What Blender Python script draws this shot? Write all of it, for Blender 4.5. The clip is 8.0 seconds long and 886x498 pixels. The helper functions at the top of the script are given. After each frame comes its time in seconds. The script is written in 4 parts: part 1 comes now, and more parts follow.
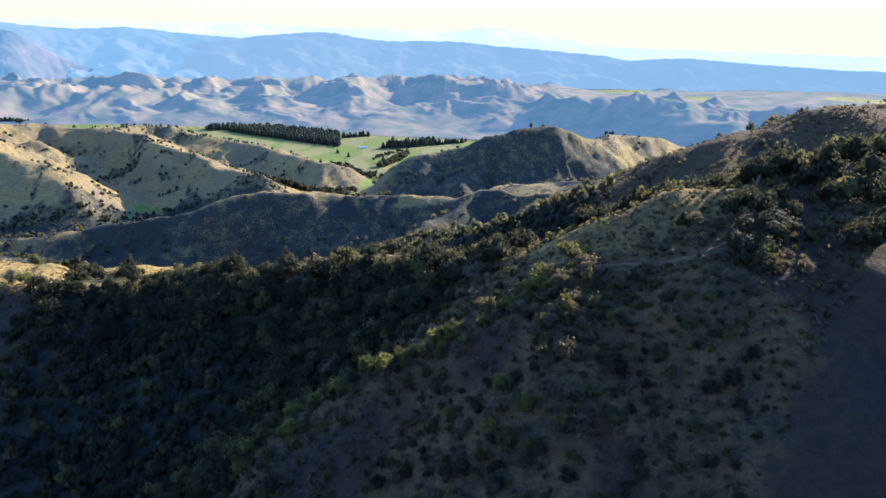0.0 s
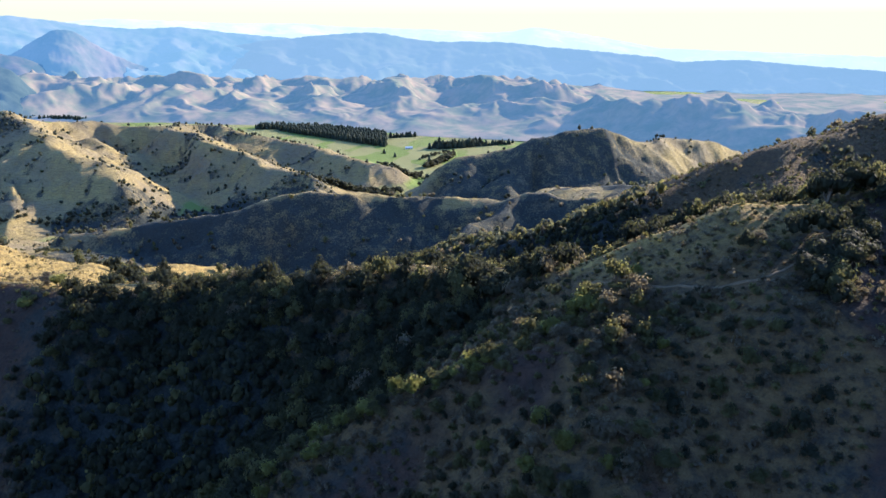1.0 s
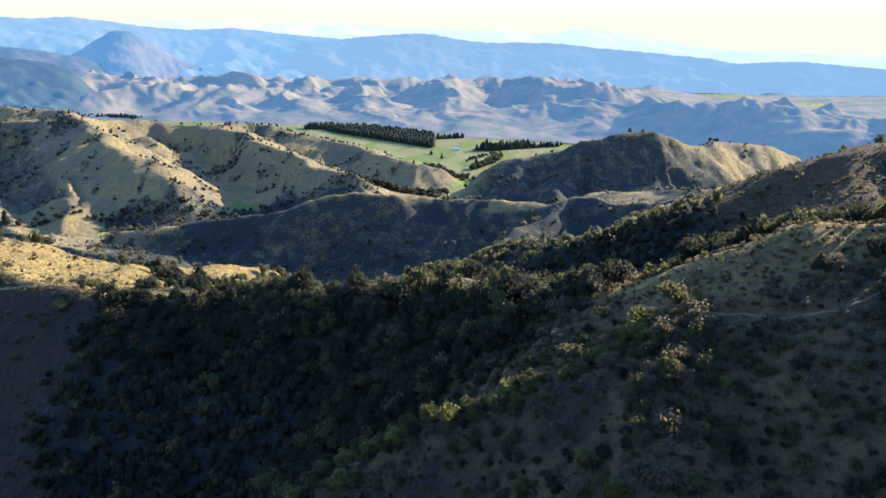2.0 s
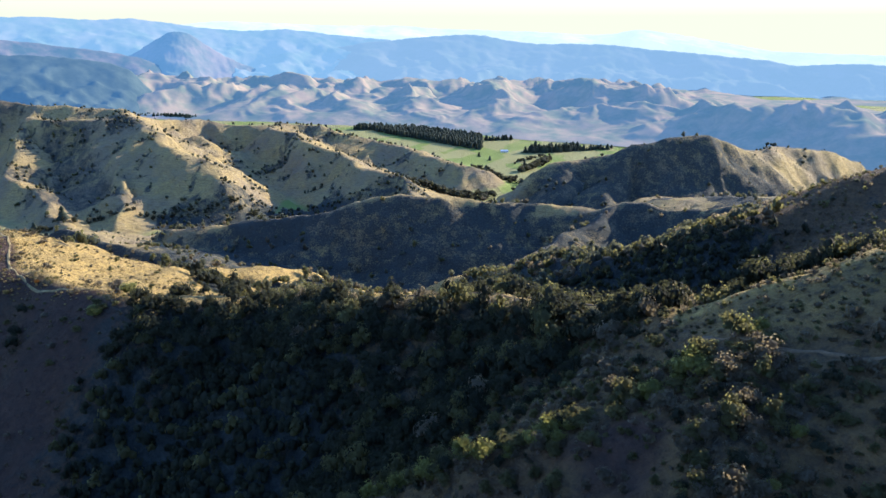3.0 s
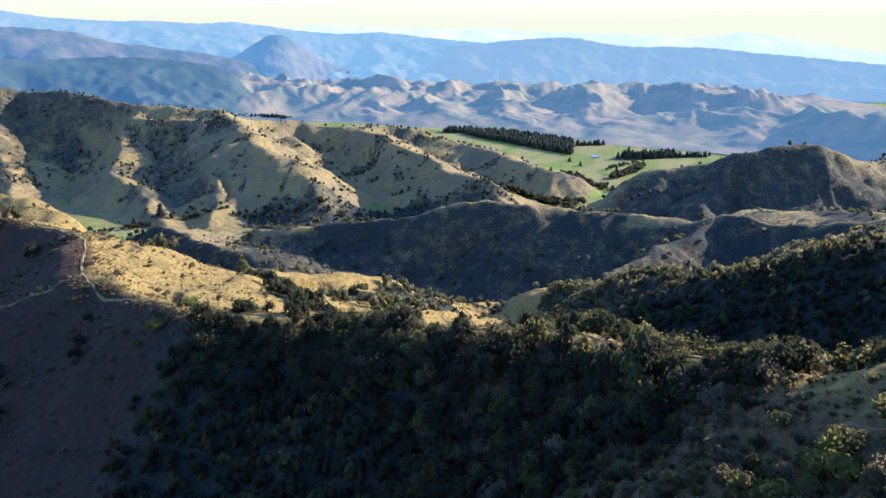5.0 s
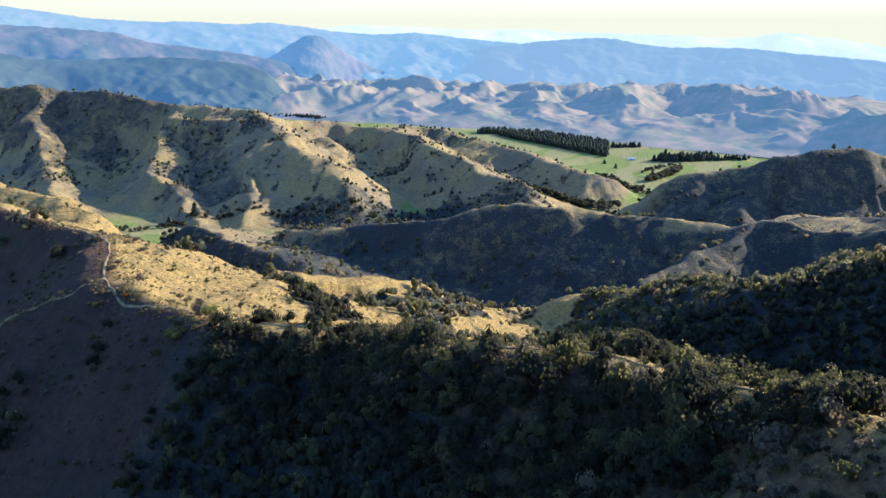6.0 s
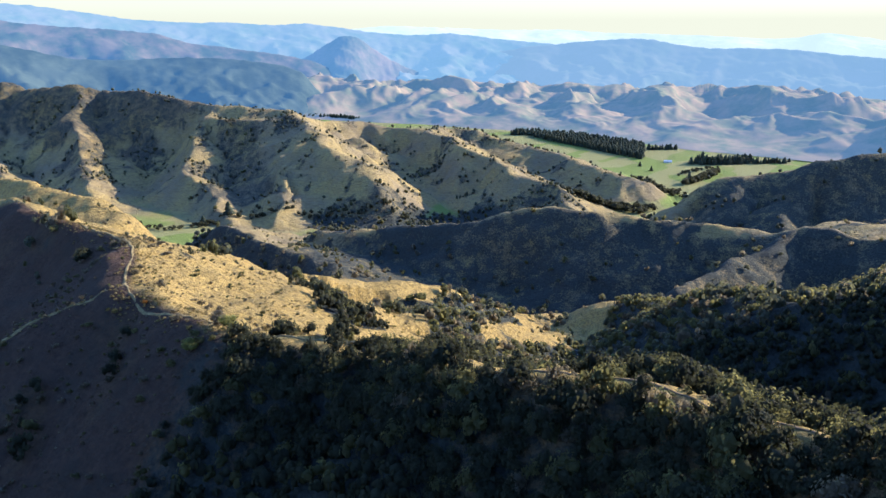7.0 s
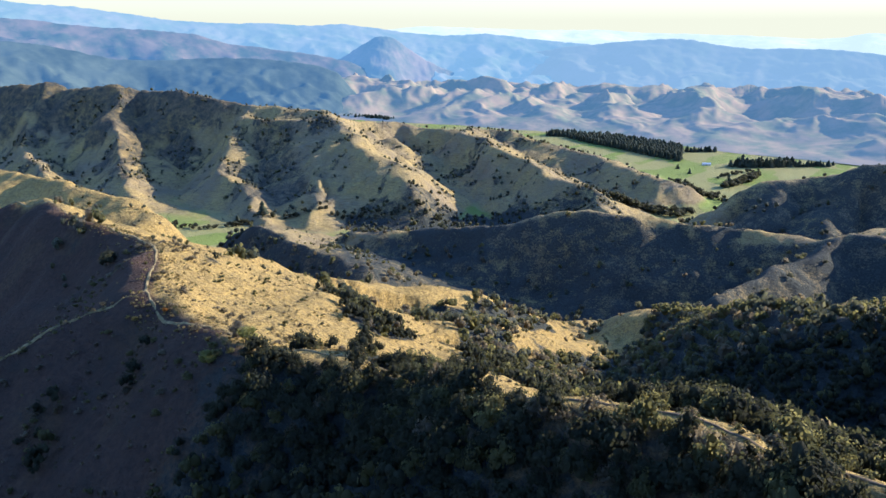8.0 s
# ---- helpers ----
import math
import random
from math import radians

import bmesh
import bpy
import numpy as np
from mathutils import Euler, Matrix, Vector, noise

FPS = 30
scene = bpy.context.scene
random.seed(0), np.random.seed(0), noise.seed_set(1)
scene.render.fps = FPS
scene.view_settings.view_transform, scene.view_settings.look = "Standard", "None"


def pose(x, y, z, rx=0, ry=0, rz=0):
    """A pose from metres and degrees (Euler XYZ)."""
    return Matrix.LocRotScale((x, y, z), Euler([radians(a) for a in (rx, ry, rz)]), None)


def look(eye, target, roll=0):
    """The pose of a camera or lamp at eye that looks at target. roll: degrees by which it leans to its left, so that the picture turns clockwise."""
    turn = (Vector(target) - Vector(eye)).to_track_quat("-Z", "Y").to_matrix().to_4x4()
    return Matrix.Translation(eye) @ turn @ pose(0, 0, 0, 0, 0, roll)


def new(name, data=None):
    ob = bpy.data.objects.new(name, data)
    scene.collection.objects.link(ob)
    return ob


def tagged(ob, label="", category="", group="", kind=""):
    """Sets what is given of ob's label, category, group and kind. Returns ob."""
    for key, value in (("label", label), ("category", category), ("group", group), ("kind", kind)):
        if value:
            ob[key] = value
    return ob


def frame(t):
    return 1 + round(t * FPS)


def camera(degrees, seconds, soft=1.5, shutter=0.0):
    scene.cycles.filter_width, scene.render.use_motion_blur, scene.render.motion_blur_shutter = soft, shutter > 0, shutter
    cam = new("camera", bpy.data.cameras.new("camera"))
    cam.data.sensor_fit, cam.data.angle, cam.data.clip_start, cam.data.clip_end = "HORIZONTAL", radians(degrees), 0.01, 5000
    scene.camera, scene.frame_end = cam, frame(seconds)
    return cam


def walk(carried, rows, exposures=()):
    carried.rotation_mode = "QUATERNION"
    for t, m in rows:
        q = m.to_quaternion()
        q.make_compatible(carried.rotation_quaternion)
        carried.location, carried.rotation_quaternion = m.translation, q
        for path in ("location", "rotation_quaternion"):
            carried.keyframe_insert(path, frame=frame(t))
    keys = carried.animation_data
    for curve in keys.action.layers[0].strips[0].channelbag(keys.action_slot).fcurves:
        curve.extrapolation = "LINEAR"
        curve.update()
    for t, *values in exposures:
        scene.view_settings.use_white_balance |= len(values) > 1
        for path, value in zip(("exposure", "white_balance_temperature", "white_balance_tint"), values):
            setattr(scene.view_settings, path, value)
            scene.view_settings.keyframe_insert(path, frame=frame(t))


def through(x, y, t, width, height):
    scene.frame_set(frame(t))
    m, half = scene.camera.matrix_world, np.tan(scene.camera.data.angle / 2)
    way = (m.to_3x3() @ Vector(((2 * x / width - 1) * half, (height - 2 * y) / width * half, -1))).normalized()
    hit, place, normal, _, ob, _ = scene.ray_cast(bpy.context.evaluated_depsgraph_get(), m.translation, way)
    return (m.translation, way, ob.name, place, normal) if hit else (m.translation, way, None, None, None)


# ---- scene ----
# ---- camera and its way ----
cam = camera(61.1, 8.0)
PATH = [
    (0.0, pose(0.0, 0.0, 330.0, 73.75, 0.03, 0.0)),
    (0.5, pose(0.71, 4.88, 329.93, 73.77, 0.01, 1.8)),
    (1.0, pose(1.27, 9.8, 329.86, 73.79, -0.02, 3.6)),
    (1.5, pose(1.64, 14.82, 329.76, 73.82, -0.03, 5.43)),
    (3.0, pose(1.7, 30.18, 329.6, 73.94, -0.05, 10.97)),
    (3.5, pose(1.39, 35.27, 329.58, 73.98, -0.04, 12.84)),
    (4.0, pose(0.97, 40.18, 329.44, 74.02, -0.04, 14.51)),
    (4.5, pose(0.32, 45.14, 329.39, 74.09, -0.02, 16.28)),
    (6.0, pose(-2.46, 59.67, 329.1, 74.18, 0.01, 20.42)),
    (6.5, pose(-3.6, 64.5, 329.0, 74.2, 0.0, 21.66)),
    (7.0, pose(-4.99, 69.46, 328.98, 74.23, 0.02, 22.97)),
    (7.5, pose(-6.56, 74.59, 328.97, 74.25, 0.06, 24.39)),
    (8.0, pose(-8.2, 79.57, 328.83, 74.26, 0.07, 25.61)),
]
walk(cam, PATH, exposures=((0.0, 1.66, 5120, 21), (8.0, 1.54, 5120, 21)))

# ---- sky and sun: low morning sun ahead and to the right ----
SUN_AZ, SUN_EL = 46.0, 21.0     # clockwise from +y, above the horizon
world = bpy.data.worlds.new("sky")
scene.world = world
world.use_nodes = True
wn = world.node_tree.nodes
sky = wn.new("ShaderNodeTexSky")
sky.sky_type = "NISHITA"
sky.sun_disc = False
sky.sun_elevation, sky.sun_rotation = radians(SUN_EL), radians(SUN_AZ)
sky.altitude, sky.air_density, sky.dust_density, sky.ozone_density = 300, 1.35, 0.3, 4.0
wn["Background"].inputs["Strength"].default_value = 0.118
# thin warm haze over the horizon
coords, parts, low = wn.new("ShaderNodeTexCoord"), wn.new("ShaderNodeSeparateXYZ"), wn.new("ShaderNodeMapRange")
hazy = wn.new("ShaderNodeMix")
hazy.data_type = "RGBA"
low.inputs["From Min"].default_value, low.inputs["From Max"].default_value = 0.02, 0.16
low.inputs["To Min"].default_value, low.inputs["To Max"].default_value = 1.0, 0.0
hazy.inputs[7].default_value = (2.95, 2.75, 1.66, 1)
for a, b in ((coords.outputs["Generated"], parts.inputs[0]), (parts.outputs["Z"], low.inputs["Value"]), (low.outputs[0], hazy.inputs[0]),
             (sky.outputs["Color"], hazy.inputs[6]), (hazy.outputs[2], wn["Background"].inputs["Color"])):
    world.node_tree.links.new(a, b)
sun_data = bpy.data.lights.new("sun", "SUN")
sun_data.energy, sun_data.angle, sun_data.color = 5.0, radians(0.5), (1.0, 0.79, 0.46)
sun = new("sun", sun_data)
a, e = radians(SUN_AZ), radians(SUN_EL)
sun_way = Vector((math.sin(a) * math.cos(e), math.cos(a) * math.cos(e), math.sin(e)))
sun.matrix_world = look(sun_way * 900, (0, 0, 0))


# ---- materials ----
def shader(name):
    m = bpy.data.materials.new(name)
    m.use_nodes = True
    t = m.node_tree
    t.nodes.clear()
    out = t.nodes.new("ShaderNodeOutputMaterial")
    return m, t, out


def node(t, kind, **values):
    n = t.nodes.new(kind)
    for key, value in values.items():
        n.inputs[key.replace("_", " ")].default_value = value
    return n


def noise_node(t, scale, detail=5.0, rough=0.6, vec=None):
    n = node(t, "ShaderNodeTexNoise", Scale=scale, Detail=detail, Roughness=rough)
    if vec is not None:
        t.links.new(vec, n.inputs["Vector"])
    return n.outputs["Fac"]


def ramp(t, fac, lo, hi, a=0.0, b=1.0):
    n = node(t, "ShaderNodeMapRange", From_Min=lo, From_Max=hi, To_Min=a, To_Max=b)
    t.links.new(fac, n.inputs["Value"])
    return n.outputs["Result"]


def mix(t, fac, a, b):
    n = t.nodes.new("ShaderNodeMix")
    n.data_type = "RGBA"
    for sock, v in (("Factor", fac), ("A", a), ("B", b)):
        s = next(q for q in n.inputs if q.name == sock and (q.type == "RGBA" if sock != "Factor" else q.type == "VALUE"))
        if isinstance(v, (tuple, float, int)):
            s.default_value = (*v, 1) if isinstance(v, tuple) else v
        else:
            t.links.new(v, s)
    return next(q for q in n.outputs if q.type == "RGBA")


def maths(t, op, a, b=0.0):
    n = t.nodes.new("ShaderNodeMath")
    n.operation = op
    for i, v in enumerate((a, b)):
        if isinstance(v, (int, float)):
            n.inputs[i].default_value = v
        else:
            t.links.new(v, n.inputs[i])
    return n.outputs[0]


def attribute(t, name):
    n = t.nodes.new("ShaderNodeAttribute")
    n.attribute_name = name
    return n.outputs["Fac"]


def ground_material():
    m, t, out = shader("hill_country")
    pos = t.nodes.new("ShaderNodeNewGeometry").outputs["Position"]
    big, mid = noise_node(t, 0.011, 6, 0.62, pos), noise_node(t, 0.07, 6, 0.65, pos)
    small, fine = noise_node(t, 0.55, 5, 0.7, pos), noise_node(t, 2.6, 4, 0.7, pos)
    dry = mix(t, ramp(t, mid, 0.35, 0.65), (0.37, 0.285, 0.105), (0.29, 0.23, 0.105))
    dry = mix(t, ramp(t, big, 0.42, 0.62), dry, (0.215, 0.18, 0.115))
    dry = mix(t, ramp(t, small, 0.47, 0.66, 0, 0.8), dry, (0.13, 0.10, 0.055))
    dry = mix(t, ramp(t, fine, 0.5, 0.75, 0, 0.4), dry, (0.37, 0.30, 0.15))
    bands = node(t, "ShaderNodeMapping", Scale=(0.07, 0.07, 0.95))
    t.links.new(pos, bands.inputs["Vector"])
    tread = noise_node(t, 1.0, 3, 0.6, bands.outputs[0])
    dry = mix(t, ramp(t, tread, 0.5, 0.62, 0, 0.6), dry, (0.155, 0.118, 0.062))
    turn = node(t, "ShaderNodeMapping", Rotation=(0, 0, 0.5), Scale=(0.012, 0.006, 0.0))
    t.links.new(pos, turn.inputs["Vector"])
    cells = t.nodes.new("ShaderNodeTexVoronoi")
    cells.distance = "CHEBYCHEV"
    cells.inputs["Scale"].default_value = 1.0
    t.links.new(turn.outputs[0], cells.inputs["Vector"])
    lot = t.nodes.new("ShaderNodeSeparateColor")
    t.links.new(cells.outputs["Color"], lot.inputs[0])
    green = mix(t, ramp(t, lot.outputs[0], 0.46, 0.52), (0.165, 0.215, 0.055), (0.24, 0.235, 0.10))
    green = mix(t, ramp(t, small, 0.4, 0.7, 0, 0.3), green, (0.13, 0.17, 0.05))
    green = mix(t, ramp(t, big, 0.5, 0.65, 0, 0.35), green, (0.22, 0.21, 0.09))
    # dark ground of the scrub; also the tone of shade painted on hill faces
    brush_shade = mix(t, ramp(t, mid, 0.35, 0.65), (0.038, 0.047, 0.046), (0.060, 0.066, 0.060))
    brush_shade = mix(t, ramp(t, small, 0.42, 0.58, 0, 0.75), brush_shade, (0.026, 0.032, 0.031))
    brush_shade = mix(t, ramp(t, fine, 0.45, 0.7, 0, 0.5), brush_shade, (0.070, 0.074, 0.062))
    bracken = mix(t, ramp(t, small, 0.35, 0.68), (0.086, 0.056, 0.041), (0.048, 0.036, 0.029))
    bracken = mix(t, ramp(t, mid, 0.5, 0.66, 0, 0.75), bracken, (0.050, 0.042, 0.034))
    # near grass stays golden; the duller far grass carries haze in its colour
    gold = mix(t, ramp(t, mid, 0.35, 0.65), (0.43, 0.30, 0.088), (0.32, 0.23, 0.075))
    gold = mix(t, ramp(t, small, 0.46, 0.6, 0, 0.85), gold, (0.15, 0.11, 0.05))
    gold = mix(t, ramp(t, fine, 0.45, 0.72, 0, 0.5), gold, (0.46, 0.37, 0.17))
    gold = mix(t, ramp(t, tread, 0.5, 0.62, 0, 0.5), gold, (0.17, 0.13, 0.055))
    dry = mix(t, attribute(t, "gold"), dry, gold)
    col = mix(t, attribute(t, "pasture"), dry, green)
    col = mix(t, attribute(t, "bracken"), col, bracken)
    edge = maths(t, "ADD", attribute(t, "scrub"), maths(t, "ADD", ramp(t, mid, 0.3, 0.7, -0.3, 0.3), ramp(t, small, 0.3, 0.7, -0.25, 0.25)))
    col = mix(t, ramp(t, edge, 0.3, 0.75), col, brush_shade)
    b = node(t, "ShaderNodeBsdfPrincipled", Roughness=0.95, Specular_IOR_Level=0.08)
    t.links.new(col, b.inputs["Base Color"])
    bump = node(t, "ShaderNodeBump", Strength=1.0, Distance=2.2)
    relief = maths(t, "ADD", maths(t, "MULTIPLY", small, 0.8), maths(t, "MULTIPLY", fine, 0.3))
    t.links.new(maths(t, "ADD", relief, maths(t, "MULTIPLY", mid, 2.6)), bump.inputs["Height"])
    t.links.new(bump.outputs["Normal"], b.inputs["Normal"])
    t.links.new(b.outputs[0], out.inputs[0])
    return m


def leaf_material(name, dark, light, through, clear=0.46):
    """Foliage: tone varies from plant to plant and from leaf to leaf, and light shines through."""
    m, t, out = shader(name)
    isle = t.nodes.new("ShaderNodeNewGeometry").outputs["Random Per Island"]
    tone = maths(t, "ADD", attribute(t, "tone"), t.nodes.new("ShaderNodeObjectInfo").outputs["Random"])
    col = mix(t, maths(t, "FRACT", tone), dark, light)
    col = mix(t, ramp(t, isle, 0, 1, 0, 0.35), col, tuple(0.35 * c for c in dark))
    pos = t.nodes.new("ShaderNodeNewGeometry").outputs["Position"]
    col = mix(t, ramp(t, noise_node(t, 4.5, 4, 0.75, pos), 0.42, 0.66, 0, 0.5), col, tuple(0.35 * c for c in dark))
    b = node(t, "ShaderNodeBsdfPrincipled", Roughness=0.7, Specular_IOR_Level=0.08)
    t.links.new(col, b.inputs["Base Color"])
    bump = node(t, "ShaderNodeBump", Strength=1.0, Distance=0.5)
    t.links.new(noise_node(t, 2.6, 4, 0.75, pos), bump.inputs["Height"])
    t.links.new(bump.outputs["Normal"], b.inputs["Normal"])
    tr = t.nodes.new("ShaderNodeBsdfTranslucent")
    t.links.new(mix(t, 0.5, col, through), tr.inputs["Color"])
    mx = node(t, "ShaderNodeMixShader", Fac=clear)
    t.links.new(b.outputs[0], mx.inputs[1])
    t.links.new(tr.outputs[0], mx.inputs[2])
    t.links.new(mx.outputs[0], out.inputs[0])
    return m


def plain_material(name, c1, c2, scale, rough=0.9):
    m, t, out = shader(name)
    pos = t.nodes.new("ShaderNodeNewGeometry").outputs["Position"]
    col = mix(t, ramp(t, noise_node(t, scale, 6, 0.65, pos), 0.35, 0.65), c1, c2)
    b = node(t, "ShaderNodeBsdfPrincipled", Roughness=rough, Specular_IOR_Level=0.1)
    t.links.new(col, b.inputs["Base Color"])
    t.links.new(b.outputs[0], out.inputs[0])
    return m


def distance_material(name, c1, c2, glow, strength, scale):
    """Far backdrop relief: grass and woods, with the air's haze painted on as a glow."""
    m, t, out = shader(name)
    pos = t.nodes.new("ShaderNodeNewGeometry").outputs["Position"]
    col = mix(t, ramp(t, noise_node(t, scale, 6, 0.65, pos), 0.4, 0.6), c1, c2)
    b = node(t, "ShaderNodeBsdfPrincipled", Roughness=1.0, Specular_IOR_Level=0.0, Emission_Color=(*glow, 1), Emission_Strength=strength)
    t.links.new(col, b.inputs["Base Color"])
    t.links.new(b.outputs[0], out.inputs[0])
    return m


GROUND = ground_material()
LEAF_DARK = leaf_material("forest_leaves", (0.032, 0.037, 0.026), (0.064, 0.067, 0.041), (0.12, 0.12, 0.045), 0.38)
LEAF_OLIVE = leaf_material("scrub_leaves", (0.070, 0.078, 0.042), (0.15, 0.145, 0.066), (0.34, 0.31, 0.10), 0.5)
LEAF_GREY = leaf_material("grey_scrub_leaves", (0.10, 0.095, 0.072), (0.20, 0.18, 0.135), (0.38, 0.30, 0.15), 0.54)
# pine and hill leaves are paled, haze put into their colour
LEAF_PINE = leaf_material("pine_needles", (0.075, 0.100, 0.080), (0.115, 0.140, 0.105), (0.12, 0.15, 0.07))
LEAF_HILL = leaf_material("hill_scrub_leaves", (0.070, 0.085, 0.068), (0.115, 0.120, 0.085), (0.24, 0.23, 0.10), 0.45)
BARK = plain_material("bark", (0.09, 0.07, 0.05), (0.16, 0.13, 0.10), 3.0)
# dark tone for tracks in shade, pale one for sunlit crests: light put into colour
TRACK_EARTH = plain_material("track_earth", (0.17, 0.12, 0.07), (0.085, 0.066, 0.04), 0.8)
TRACK_GRASS = plain_material("track_grass", (0.25, 0.195, 0.095), (0.12, 0.10, 0.05), 0.5)
STRAW = leaf_material("tussock_straw", (0.20, 0.155, 0.07), (0.36, 0.285, 0.13), (0.5, 0.4, 0.16), 0.45)


# ---- relief of the land ----
def lattice(ix, iy, seed):
    h = (ix * 374761393 + iy * 668265263 + seed * 974634777) & 0xFFFFFFFF
    h = ((h ^ (h >> 13)) * 1274126177) & 0xFFFFFFFF
    return ((h ^ (h >> 16)) & 0xFFFF) / 65535.0 * (2 * math.pi)


def perlin(x, y, seed=0):
    ix, iy = np.floor(x).astype(np.int64), np.floor(y).astype(np.int64)
    fx, fy = x - ix, y - iy
    u, v = fx * fx * fx * (fx * (fx * 6 - 15) + 10), fy * fy * fy * (fy * (fy * 6 - 15) + 10)

    def corner(dx, dy):
        g = lattice(ix + dx, iy + dy, seed)
        return np.cos(g) * (fx - dx) + np.sin(g) * (fy - dy)
    a = corner(0, 0) * (1 - u) + corner(1, 0) * u
    b = corner(0, 1) * (1 - u) + corner(1, 1) * u
    return (a * (1 - v) + b * v) * 1.4


def fbm(x, y, size, octaves=4, seed=0, gain=0.5):
    total, amp = np.zeros(np.shape(x)), 1.0
    for k in range(octaves):
        total += amp * perlin(x / size * 2 ** k + 17.3 * k, y / size * 2 ** k - 9.1 * k, seed + k)
        amp *= gain
    return total


def creased(x, y, size, octaves=3, seed=0, gain=0.5, blunt=0.0):
    """Sharp spurs and gullies, 0 (gully) to about 1 (spur)."""
    total, amp, norm = np.zeros(np.shape(x)), 1.0, 0.0
    for k in range(octaves):
        total += amp * (1 - np.sqrt(perlin(x / size * 2 ** k + 5.7 * k, y / size * 2 ** k + 3.1 * k, seed + k) ** 2 + blunt * blunt))
        norm += amp
        amp *= gain
    return total / norm


